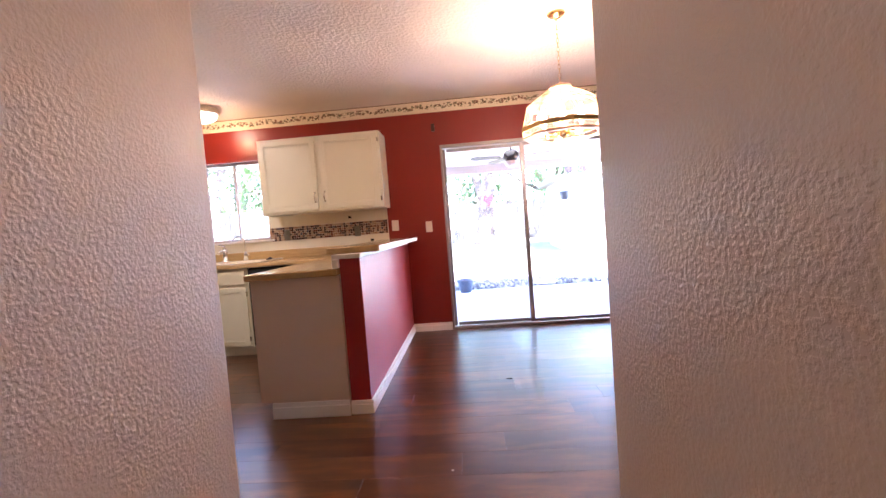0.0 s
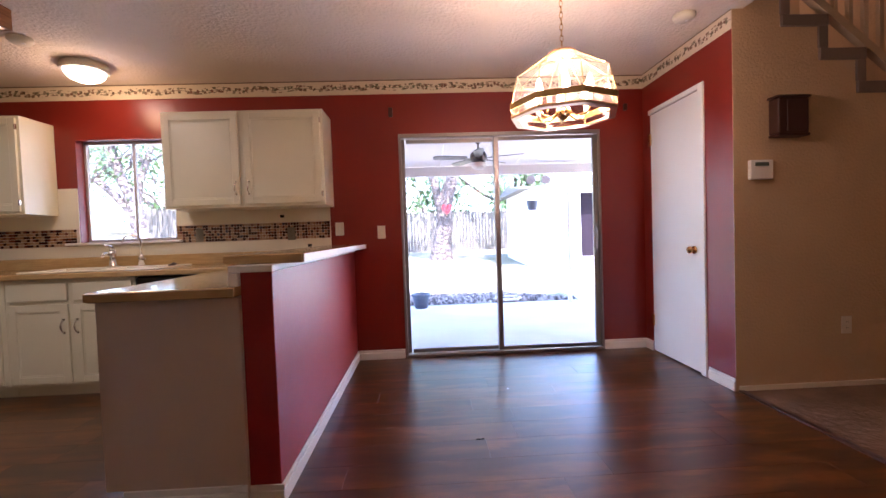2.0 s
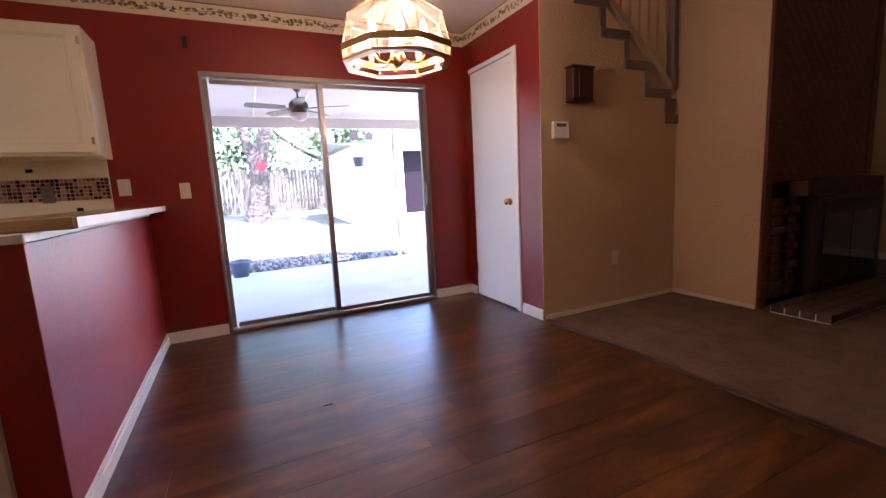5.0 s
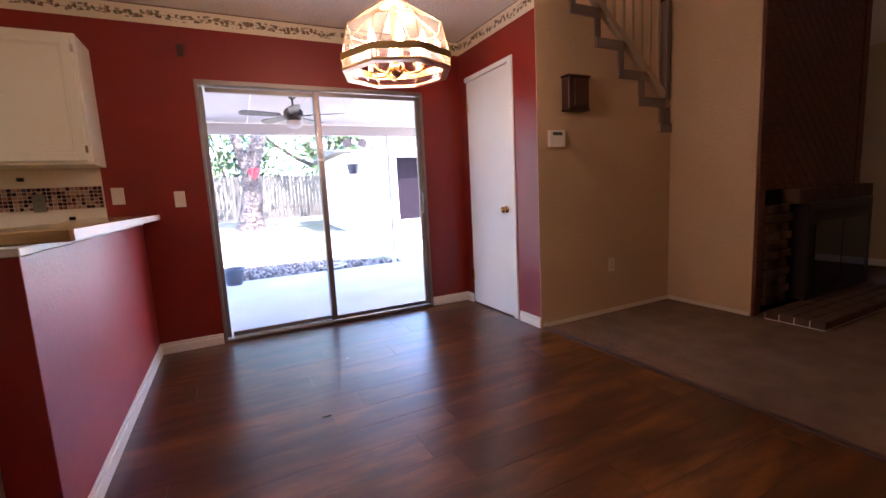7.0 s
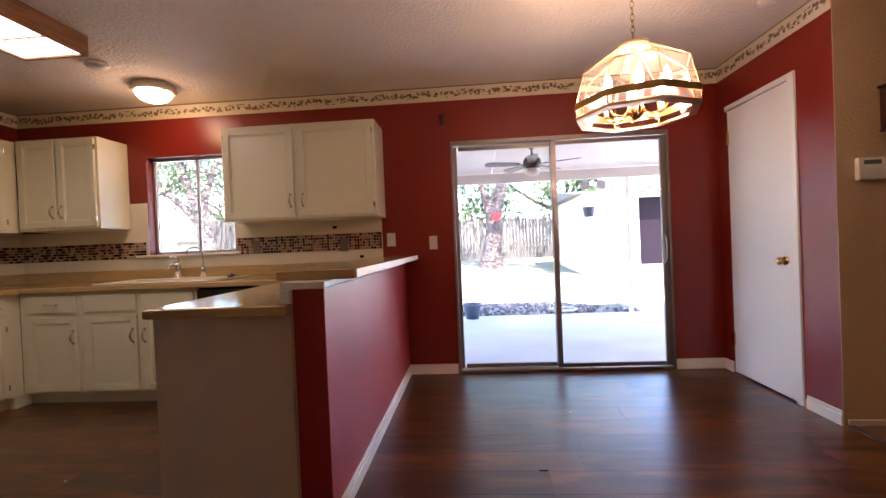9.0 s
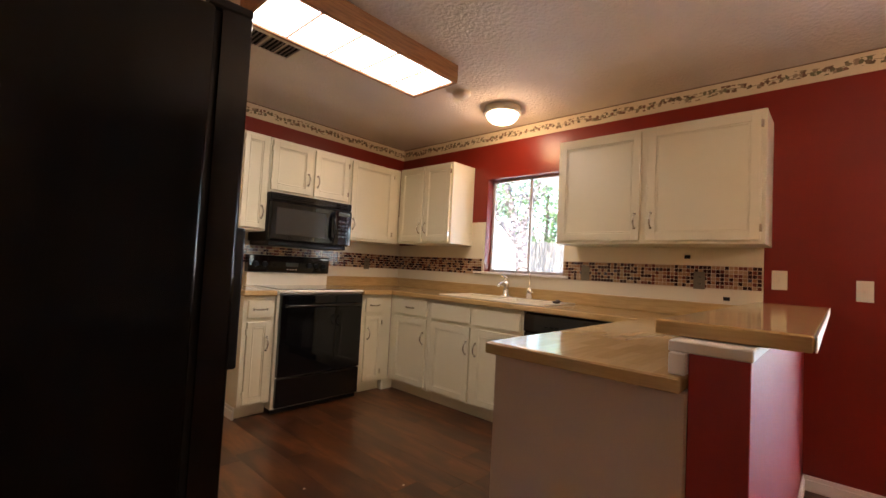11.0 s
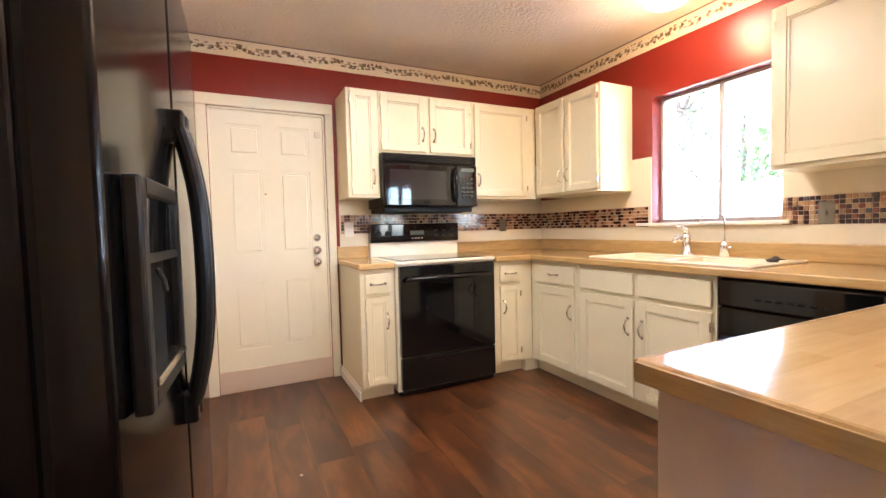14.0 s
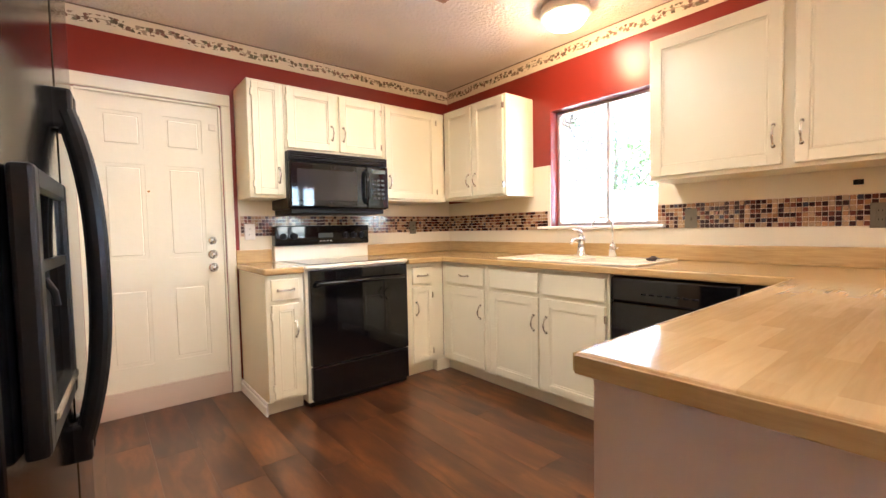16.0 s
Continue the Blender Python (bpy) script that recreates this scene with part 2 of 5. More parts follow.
def border_paper():
    m = material("vine_wallpaper_border", (0.6, 0.5, 0.35), 0.6)
    g = G(m)
    geo = g.node("NewGeometry").outputs["Position"]
    sep = g.node("SeparateXYZ")
    g.link(geo, sep.inputs[0])
    u = g.math("ADD", sep.outputs[0], sep.outputs[1])
    v = g.math("SUBTRACT", sep.outputs[2], 2.415)
    wave = g.math("MULTIPLY", g.math("SINE", g.math("MULTIPLY", u, 2 * math.pi / 0.34)), 0.007)
    dv = g.math("ABSOLUTE", g.math("SUBTRACT", v, wave))
    vine = g.math("LESS_THAN", dv, 0.0018)
    comb = g.node("CombineXYZ")
    g.link(u, comb.inputs[0])
    g.link(sep.outputs[2], comb.inputs[1])
    vor = g.node("TexVoronoi", Scale=34.0)
    vor.voronoi_dimensions = "2D"
    wob = g.node("TexNoise", Scale=70.0, Detail=2.0)
    g.link(comb.outputs[0], wob.inputs["Vector"])
    warp = g.t.nodes.new("ShaderNodeVectorMath")
    warp.operation = "MULTIPLY_ADD"
    g.link(wob.outputs["Color"], warp.inputs[0])
    warp.inputs[1].default_value = (0.03, 0.03, 0)
    g.link(comb.outputs[0], warp.inputs[2])
    g.link(warp.outputs[0], vor.inputs["Vector"])
    near = g.math("LESS_THAN", dv, 0.025)
    leaf = g.math("MULTIPLY", g.math("LESS_THAN", vor.outputs["Distance"], 0.43), near)
    sepc = g.node("SeparateColor")
    g.link(vor.outputs["Color"], sepc.inputs[0])
    leafcol = g.ramp(sepc.outputs[0], [(0.0, (0.07, 0.06, 0.03)), (0.3, (0.20, 0.09, 0.055)), (0.6, (0.12, 0.12, 0.06)), (0.9, (0.30, 0.22, 0.15))])
    pick = g.math("MULTIPLY", leaf, g.math("GREATER_THAN", sepc.outputs[1], 0.05))
    c = g.mix(vine, (0.66, 0.56, 0.40), (0.20, 0.17, 0.11))
    c = g.mix(pick, c, leafcol)
    edge = g.math("GREATER_THAN", v, 0.055)
    c = g.mix(edge, c, (0.14, 0.09, 0.05))
    g.color(c)
    return m


BORDER = border_paper()


def noisy(name, stops, scale, rough=0.9, relief=0.01, strength=0.6, detail=6):
    m = material(name, stops[0][1], rough)
    g = G(m)
    geo = g.node("NewGeometry").outputs["Position"]
    n = g.noise(scale, detail, geo)
    g.color(g.ramp(n, stops))
    g.bump(g.noise(scale * 5, 4, geo), strength, relief)
    return m


CARPET = noisy("tan_carpet", [(0.3, (0.12, 0.072, 0.045)), (0.7, (0.19, 0.115, 0.072))], 5, 1.0, 0.01, 0.9)
GRASS = noisy("dry_lawn", [(0.3, (0.13, 0.12, 0.08)), (0.5, (0.20, 0.185, 0.12)), (0.7, (0.07, 0.09, 0.035))], 1.2, 1.0, 0.05)
CONCRETE = noisy("pale_concrete", [(0.3, (0.52, 0.51, 0.49)), (0.7, (0.64, 0.63, 0.61))], 1.5, 0.9, 0.004)
STONE = noisy("river_stone", [(0.3, (0.09, 0.08, 0.075)), (0.7, (0.26, 0.235, 0.22))], 6, 0.9, 0.01)
def per_piece(m, stops):
    """Another colour for each loose piece of a joined mesh."""
    g = G(m)
    g.color(g.ramp(g.node("NewGeometry").outputs["Random Per Island"], stops))


per_piece(STONE, [(0.0, (0.07, 0.06, 0.055)), (0.5, (0.19, 0.17, 0.155)), (1.0, (0.46, 0.42, 0.39))])
BRICKMAT = noisy("dark_fireplace_brick", [(0.3, (0.07, 0.035, 0.022)), (0.7, (0.13, 0.075, 0.045))], 9, 0.9, 0.01)
ROOFMAT = noisy("grey_shingles", [(0.3, (0.14, 0.13, 0.13)), (0.7, (0.24, 0.23, 0.22))], 7, 0.95, 0.01)
SIDING = noisy("tan_siding", [(0.3, (0.42, 0.38, 0.33)), (0.7, (0.52, 0.48, 0.42))], 2, 0.8, 0.004)


def leaves(name, a, b):
    m = material(name, a, 0.6)
    g = G(m)
    isl = g.node("NewGeometry").outputs["Random Per Island"]
    g.color(g.mix(isl, a, b))
    return m


LEAF = leaves("oak_leaves", (0.045, 0.085, 0.025), (0.11, 0.17, 0.05))
LEAF2 = leaves("pale_oak_leaves", (0.07, 0.12, 0.05), (0.15, 0.2, 0.08))
TILES = [material("mosaic_" + n, c, 0.12) for n, c in (("dark_brown", (0.04, 0.014, 0.014)), ("caramel", (0.36, 0.20, 0.10)), ("sand", (0.42, 0.30, 0.19)), ("rust", (0.17, 0.055, 0.035)), ("slate", (0.07, 0.07, 0.10)), ("tan", (0.38, 0.25, 0.14)))]
GROUT = material("pale_grout", (0.66, 0.57, 0.46), 0.8)


# ---- mesh helpers ----
def box(bm, x0, y0, z0, x1, y1, z1, bevel=0.0, seg=1):
    vs = [bm.verts.new((x, y, z)) for z in (z0, z1) for x, y in ((x0, y0), (x1, y0), (x1, y1), (x0, y1))]
    fs = [bm.faces.new([vs[i] for i in f]) for f in ((3, 2, 1, 0), (4, 5, 6, 7), (0, 1, 5, 4), (1, 2, 6, 5), (2, 3, 7, 6), (3, 0, 4, 7))]
    if bevel:
        es = {e for f in fs for e in f.edges}
        bmesh.ops.bevel(bm, geom=list(es), offset=bevel, segments=seg, affect="EDGES", profile=0.5)
    return bm


def B(*a, **k):
    return box(bmesh.new(), *a, **k)


def cyl(bm, center, r, h, axis="z", seg=24, r2=None):
    """A cylinder or cone frustum; center is its base, it runs h along the axis."""
    m = Matrix.Translation(center) @ {"z": Matrix(), "x": pose(0, 0, 0, 0, 90, 0), "y": pose(0, 0, 0, -90, 0, 0)}[axis] @ Matrix.Translation((0, 0, h / 2))
    bmesh.ops.create_cone(bm, cap_ends=True, segments=seg, radius1=r, radius2=r if r2 is None else r2, depth=h, matrix=m)
    return bm


def lathe(bm, profile, center=(0, 0, 0), seg=24, turn=0.0):
    rings = []
    for r, z in profile:
        rings.append([bm.verts.new((center[0] + r * math.cos(turn + 2 * math.pi * i / seg), center[1] + r * math.sin(turn + 2 * math.pi * i / seg), center[2] + z)) for i in range(seg)])
    for a, b in zip(rings, rings[1:]):
        for i in range(seg):
            bm.faces.new((a[i], a[(i + 1) % seg], b[(i + 1) % seg], b[i]))
    return bm


def tube(bm, pts, r, seg=10, radii=None):
    pts = [Vector(p) for p in pts]
    rings = []
    side = None
    for i, p in enumerate(pts):
        d = (pts[min(i + 1, len(pts) - 1)] - pts[max(i - 1, 0)]).normalized()
        if side is None:
            side = d.orthogonal().normalized()
        side = (side - d * side.dot(d)).normalized()
        up = d.cross(side)
        rr = radii[i] if radii else r
        rings.append([bm.verts.new(p + rr * (side * math.cos(2 * math.pi * k / seg) + up * math.sin(2 * math.pi * k / seg))) for k in range(seg)])
    for a, b in zip(rings, rings[1:]):
        for k in range(seg):
            bm.faces.new((a[k], a[(k + 1) % seg], b[(k + 1) % seg], b[k]))
    bm.faces.new(rings[0][::-1])
    bm.faces.new(rings[-1])
    return bm


def mesh_of(bm, name, mat, smooth=False):
    bmesh.ops.recalc_face_normals(bm, faces=bm.faces)
    me = bpy.data.meshes.new(name)
    if smooth:
        for f in bm.faces:
            f.smooth = True
    bm.to_mesh(me)
    bm.free()
    me.materials.append(mat)
    return me


def part(name, bm, mat, parent=None, label="", smooth=False, at=None):
    ob = new(name, mesh_of(bm, name, mat, smooth))
    if parent:
        ob.parent = parent
    if at is not None:
        ob.matrix_basis = at
    if label:
        tagged(ob, label)
    return ob


def thing(name, m, label, category, group=""):
    ob = new(name)
    ob.matrix_basis = m
    ob.empty_display_size = 0.1
    return tagged(ob, label, category, group)


def structure(name, bm, mat, label=""):
    return tagged(part(name, bm, mat), label, "", "", "structure")


# ---- the shell ----
CH = 2.48
NY, WX, EX, SY = 5.08, -4.05, 2.166, 3.945
SL0, SL1, SLT = -0.05, 1.765, 2.0
WN0, WN1, WNB, WNT = -2.815, -2.0, 1.135, 2.015

bm = bmesh.new()
for x0, x1, z0, z1 in ((WX - 0.15, WN0, -0.1, 2.6), (WN0, WN1, -0.1, WNB), (WN0, WN1, WNT, 2.6), (WN1, SL0, -0.1, 2.6), (SL0, SL1, SLT, 2.6), (SL1, EX + 0.1, -0.1, 2.6)):
    box(bm, x0, NY, z0, x1, NY + 0.15, z1)
structure("wall_north", bm, RED, "dark red painted wall around the patio door and window")
bm = bmesh.new()
for y0, y1, z0, z1 in ((2.17, 2.25, -0.1, 2.6), (2.25, 3.03, 2.01, 2.6), (3.03, NY, -0.1, 2.6)):
    box(bm, WX - 0.12, y0, z0, WX, y1, z1)
structure("wall_west", bm, RED, "red painted wall behind the stove")
bm = bmesh.new()
for y0, y1, z0, z1 in ((SY + 0.003, 4.285, -0.1, 2.6), (4.285, 4.945, 2.08, 2.6), (4.945, NY, -0.1, 2.6)):
    box(bm, EX, y0, z0, EX + 0.1, y1, z1)
structure("wall_closet", bm, RED, "red painted wall with the closet door")
bm = B(WX - 0.12, 2.05, -0.1, -2.46, 2.17, CH + 0.1)
structure("wall_kitchen_south", bm, BEIGE)
structure("wall_alcove_side", B(-2.46, 1.45, -0.1, -2.36, 2.17, CH + 0.1), BEIGE)
structure("wall_alcove_back", B(-2.46, 1.33, -0.1, -0.53, 1.45, CH + 0.1), BEIGE)
structure("wall_hall_left", B(-0.53, -1.2, -0.1, -0.41, 1.45, CH + 0.1, bevel=0.012, seg=3), HALLPAINT, "glossy textured hallway wall")
structure("wall_hall_right", B(0.505, -0.5, -0.1, 0.625, 1.42, CH + 0.1, bevel=0.012, seg=3), HALLPAINT, "glossy textured hallway wall")
# unseen wall piece; its opening is added to let daylight into the hall
bm = bmesh.new()
for y0, y1, z0, z1 in ((-1.2, -0.95, -0.1, 2.58), (-0.95, -0.5, -0.1, 1.3), (-0.95, -0.5, 2.1, 2.58)):
    box(bm, 0.505, y0, z0, 0.625, y1, z1)
structure("wall_hall_light_gap", bm, HALLPAINT)
structure("wall_hall_end", B(-0.53, -1.32, -0.1, 0.625, -1.2, CH + 0.1), HALLPAINT)
structure("wall_living_south", B(0.625, 1.25, -0.1, 6.74, 1.37, 5.0), BEIGE)
structure("wall_living_east", B(6.62, 1.37, -0.1, 6.74, 4.0, 5.0), BEIGE)
structure("wall_living_north", B(5.35, 3.88, -0.1, 6.62, 4.0, 5.0), BEIGE)

STEPS = [(2.515, 2.63), (2.77, 2.425), (3.025, 2.21), (3.27, 1.995), (3.525, 1.79), (3.65, 1.58)]
bm = bmesh.new()
outline = [(EX + 0.1, -0.1), (3.65, -0.1)]
for i in range(len(STEPS) - 1, -1, -1):
    outline += [(STEPS[i][0], STEPS[i][1] - 0.045), (STEPS[i - 1][0] if i else EX + 0.1, STEPS[i][1] - 0.045)]
fa = [bm.verts.new((x, SY, z)) for x, z in outline]
ba = [bm.verts.new((x, SY + 0.1, z)) for x, z in outline]
bm.faces.new(fa)
bm.faces.new(ba[::-1])
for i in range(len(outline)):
    j = (i + 1) % len(outline)
    bm.faces.new((fa[i], ba[i], ba[j], fa[j]))
structure("wall_stair_end", B(EX, SY, -0.1, EX + 0.1, SY + 0.003, 2.6), BEIGE)
structure("wall_stair_side", bm, BEIGE, "beige wall under the stairs")
structure("wall_stair_back", B(EX + 0.1, NY, -0.1, 3.75, NY + 0.15, 5.0), BEIGE)
structure("wall_stair_east", B(3.65, 3.236, -0.1, 3.75, NY, 5.0), BEIGE, "beige wall between stairs and fireplace")
structure("wall_upper", B(2.12, 1.37, CH, 2.24, SY, 5.0), BEIGE)
structure("wall_upper_closet", B(EX, SY, 2.6, EX + 0.1, NY, 5.0), BEIGE)

ceiling = structure("ceiling", bmesh.new(), CEIL, "swirled off-white textured ceiling")
bm = bmesh.new()
box(bm, WX - 0.12, -1.32, CH, 2.12, SY, CH + 0.12)
box(bm, 2.12, -1.32, CH - 0.004, 2.24, SY, CH - 0.001)
box(bm, WX - 0.12, SY, CH, EX, NY, CH + 0.12)
bm.to_mesh(ceiling.data)
bm.free()
bm = bmesh.new()
vs = [bm.verts.new(p) for p in ((2.12, 1.25, 4.75), (6.8, 1.25, 2.36), (6.8, 5.3, 2.36), (2.12, 5.3, 4.75), (2.12, 1.25, 4.9), (6.8, 1.25, 2.51), (6.8, 5.3, 2.51), (2.12, 5.3, 4.9))]
for f in ((0, 1, 2, 3), (7, 6, 5, 4), (0, 4, 5, 1), (1, 5, 6, 2), (2, 6, 7, 3), (3, 7, 4, 0)):
    bm.faces.new([vs[i] for i in f])
structure("ceiling_vaulted", bm, CEIL, "sloping living room ceiling")
# plain unseen slab, added to block the sun and cast the house's shadow
structure("roof", B(-4.6, -1.6, 2.75, 2.1, 5.35, 4.9), ROOFMAT)

structure("floor_base", B(WX - 0.2, -1.2, -0.1, 2.2, NY + 0.15, -0.008), DARKHOLE)
structure("carpet", B(2.2, 1.37, -0.1, 6.62, SY, 0.004), CARPET, "tan cut-pile living room carpet")
structure("carpet_edge_trim", B(2.18, 1.42, -0.004, 2.215, SY, 0.01, bevel=0.003), DARKWOOD, "dark strip between laminate and carpet")

# base boards, border strips
def board(name, x0, y0, x1, y1, z0=0.0, h=0.085, t=0.014, mat=WHITE, cap=True):
    """A base board along a wall, from point to point; it stands out to the left of its way."""
    L = math.hypot(x1 - x0, y1 - y0)
    bm = bmesh.new()
    box(bm, 0, 0, 0, L, t, h * 0.72, bevel=0.002)
    if cap:
        box(bm, 0, 0, h * 0.72, L, t * 0.6, h, bevel=0.002)
    ob = structure(name, bm, mat)
    ob.matrix_basis = pose(x0, y0, z0, 0, 0, math.degrees(math.atan2(y1 - y0, x1 - x0)))
    return ob


board("baseboard", SL0 - 0.005, NY, -0.477, NY)
board("baseboard", EX, NY, SL1 + 0.005, NY)
board("baseboard", EX, 4.955, EX, NY - 0.014)
board("baseboard", EX, SY, EX, 4.205)
board("baseboard", 3.65, SY, EX + 0.02, SY, h=0.05, t=0.012, mat=IVORY, cap=False)
board("baseboard", 3.65, 3.24, 3.65, SY - 0.012, h=0.05, t=0.012, mat=IVORY, cap=False)
board("baseboard", -0.477, NY - 0.014, -0.477, 3.022)
board("baseboard", -0.463, 3.022, -0.605, 3.022)
board("baseboard", -0.607, 3.002, -1.10, 3.002, h=0.1)
board("baseboard", -3.45, 3.10, WX, 3.10, h=0.085)
board("baseboard", 6.62, 1.4, 6.62, 3.88)
for n, a in (("n", (EX, NY, WX, NY)), ("w", (WX, NY, WX, 2.17)), ("e", (EX, SY + 0.003, EX, NY))):
    L = math.hypot(a[2] - a[0], a[3] - a[1])
    ob = structure("wallpaper_border", B(0, 0, 0, L, 0.003, 0.124), BORDER, "cream wallpaper border printed with trailing vines")
    ob.matrix_basis = pose(a[0], a[1], 2.354, 0, 0, math.degrees(math.atan2(a[3] - a[1], a[2] - a[0])))

# splash panels and window
for x0, x1, z0, z1 in ((WX, WN0 - 0.003, 1.0, 1.375), (-2.981, WN0 - 0.003, 1.375, 1.605), (WN1, -1.907, 1.375, 1.605), (WN0 - 0.003, WN1, 1.0, WNB - 0.022), (WN1, -0.672, 1.0, 1.375)):
    structure("splash_panel", B(x0, NY - 0.006, z0, x1, NY, z1), SPLASH, "cream splash panel above the counter")
structure("splash_panel_west", B(WX, 3.12, 0.9, WX + 0.006, NY - 0.006, 1.7), SPLASH, "cream splash panel behind the stove")


def window_unit(name, x0, x1, z0, z1, y, divs, mat, fw=0.03, depth=0.05, label=""):
    ob = tagged(thing(name, pose(x0, y, z0), label, ""), kind="structure")
    w, h = x1 - x0, z1 - z0
    bm = bmesh.new()
    box(bm, 0, 0, 0, w, depth, fw, bevel=0.003)
    box(bm, 0, 0, h - fw, w, depth, h, bevel=0.003)
    box(bm, 0, 0, fw, fw, depth, h - fw, bevel=0.003)
    box(bm, w - fw, 0, fw, w, depth, h - fw, bevel=0.003)
    part("window_frame", bm, mat, ob)
    for d in divs:
        part("mullion", B(d - x0 - fw * 0.55, 0.002, fw, d - x0 + fw * 0.55, depth - 0.002, h - fw, bevel=0.003), mat, ob)
    e = [x0 + fw] + list(divs) + [x1 - fw]
    for a, b in zip(e, e[1:]):
        p = part("pane", B(a - x0, depth * 0.5, fw, b - x0, depth * 0.5 + 0.004, h - fw), PANE, ob)
        p.visible_shadow = False
    return ob


window_unit("window_1", WN0, WN1, WNB, WNT, NY + 0.085, [-2.392], FRAMEALU, 0.022, 0.035, "aluminium sliding kitchen window with two panes")
structure("window_sill", B(-2.92, NY - 0.045, WNB - 0.022, -1.95, NY + 0.085, WNB, bevel=0.006, seg=2), WHITE, "cream painted window sill over the sink")


def sliding_door():
    ob = tagged(thing("door_1", pose(SL0, NY - 0.012, 0), "closed aluminium sliding glass patio door", ""), kind="structure")
    w, h = SL1 - SL0, SLT
    bm = bmesh.new()
    box(bm, 0, 0, 0.0, w, 0.12, 0.025, bevel=0.003)
    box(bm, 0, 0, h - 0.035, w, 0.12, h, bevel=0.003)
    box(bm, 0, 0, 0.025, 0.022, 0.12, h - 0.035, bevel=0.003)
    box(bm, w - 0.022, 0, 0.025, w, 0.12, h - 0.035, bevel=0.003)
    part("door_frame", bm, ALU, ob)
    mid = 0.822 - SL0
    for n, a, b, y in (("fixed_panel", 0.022, mid + 0.022, 0.062), ("sliding_panel", mid - 0.022, w - 0.022, 0.02)):
        bm = bmesh.new()
        s = 0.044
        box(bm, a, y, 0.03, a + (0.03 if n == "fixed_panel" else s), y + 0.03, h - 0.04, bevel=0.003)
        box(bm, b - s, y, 0.03, b, y + 0.03, h - 0.04, bevel=0.003)
        box(bm, a + s, y, 0.03, b - s, y + 0.03, 0.065, bevel=0.003)
        box(bm, a + s, y, h - 0.075, b - s, y + 0.03, h - 0.04, bevel=0.003)
        p = part(n, bm, ALU, ob)
        q = part("pane", B(a + 0.02, y + 0.012, 0.06, b - 0.02, y + 0.017, h - 0.07), PANE, p)
        q.visible_shadow = False
    bm = bmesh.new()
    tube(bm, [(w - 0.044, 0.02, 0.90), (w - 0.05, -0.02, 0.93), (w - 0.05, -0.024, 1.0), (w - 0.05, -0.02, 1.09), (w - 0.044, 0.02, 1.12)], 0.009)
    box(bm, w - 0.06, 0.008, 0.88, w - 0.03, 0.0205, 1.14, bevel=0.003)
    part("door_handle", bm, ALU, ob)
    return ob


sliding_door()


# ---- doors ----
def six_panel_door(parent, w, h, y, bottom=0.16):
    """Door leaf in the parent's space: x 0 to w, z bottom to h, its face at y, body behind."""
    bm = B(0, y + 0.008, bottom, w, y + 0.035, h)
    leaf = part("door_leaf", bm, DOORC, parent)
    rows = [(0.30, 0.80), (0.98, 1.58), (1.68, 1.9)]
    s, m = 0.115, 0.11
    cw = (w - 2 * s - m) / 2
    bm = bmesh.new()
    box(bm, 0, y, bottom, s, y + 0.008, h)
    box(bm, w - s, y, bottom, w, y + 0.008, h)
    box(bm, s + cw, y, bottom, s + cw + m, y + 0.008, h)
    zs = [bottom] + [v for r in rows for v in r] + [h]
    for c in (s, s + cw + m):
        for a, b in zip(zs[::2], zs[1::2]):
            box(bm, c, y, a, c + cw, y + 0.008, b)
    part("stiles_and_rails", bm, DOORC, leaf)
    for a, b in rows:
        for c in (s, s + cw + m):
            part("raised_panel", B(c + 0.022, y + 0.001, a + 0.022, c + cw - 0.022, y + 0.009, b - 0.022, bevel=0.006), DOORC, leaf)
    return leaf


DOORC = painted("cream_door_paint", (0.80, 0.76, 0.62), 0.35, 30, 0.0006, 0.2, 0.04)
# door in the west wall: local x runs to the north, local -y to the room
d = tagged(thing("door_2", pose(WX, 2.25, 0, 0, 0, 90), "closed cream six-panel door with a tan kick plate", ""), kind="structure")
six_panel_door(d, 0.78, 2.011, 0.02, 0.03)
part("kick_plate", B(0.002, -0.002, 0.001, 0.778, 0.019, 0.155), TAUPE, d, "tan kick plate")
part("threshold", B(0, 0.0195, 0, 0.78, 0.12, 0.028, bevel=0.004), TAUPE, d)
for name, b in (("casing", (-0.07, 0, -0.004)), ("casing", (0.784, 0, 0.842))):
    bm = bmesh.new()
    box(bm, b[0], -0.018, 0, b[2], 0, 2.011, bevel=0.004)
    part(name, bm, DOORC, d)
part("casing", B(-0.07, -0.018, 2.012, 0.842, 0, 2.09, bevel=0.004), DOORC, d)
for b in ((-0.0035, 0.001, 0.0, 0.012, 0.0195, 2.0), (0.768, 0.001, 0.0, 0.7835, 0.0195, 2.0), (0.012, 0.001, 1.995, 0.768, 0.0195, 2.012)):
    part("door_stop", B(*b, bevel=0.002), DOORC, d)
for z, r in ((1.085, 0.026), (0.99, 0.03), (0.90, 0.03)):
    bm = bmesh.new()
    cyl(bm, (0.70, 0.02, z), r, -0.014, "y")
    if z < 1.0:
        bmesh.ops.create_uvsphere(bm, u_segments=16, v_segments=10, radius=0.024, matrix=Matrix.Translation((0.70, -0.018, z)))
    part("lock" if z > 1 else "door_knob", bm, CHROME, d, smooth=True)
part("peephole", cyl(bmesh.new(), (0.35, 0.02, 1.41), 0.007, -0.004, "y", 12), BRASS, d)
part("door_closer_plate", B(0.71, 0.012, 1.84, 0.755, 0.02, 1.885, bevel=0.002), IVORY, d)

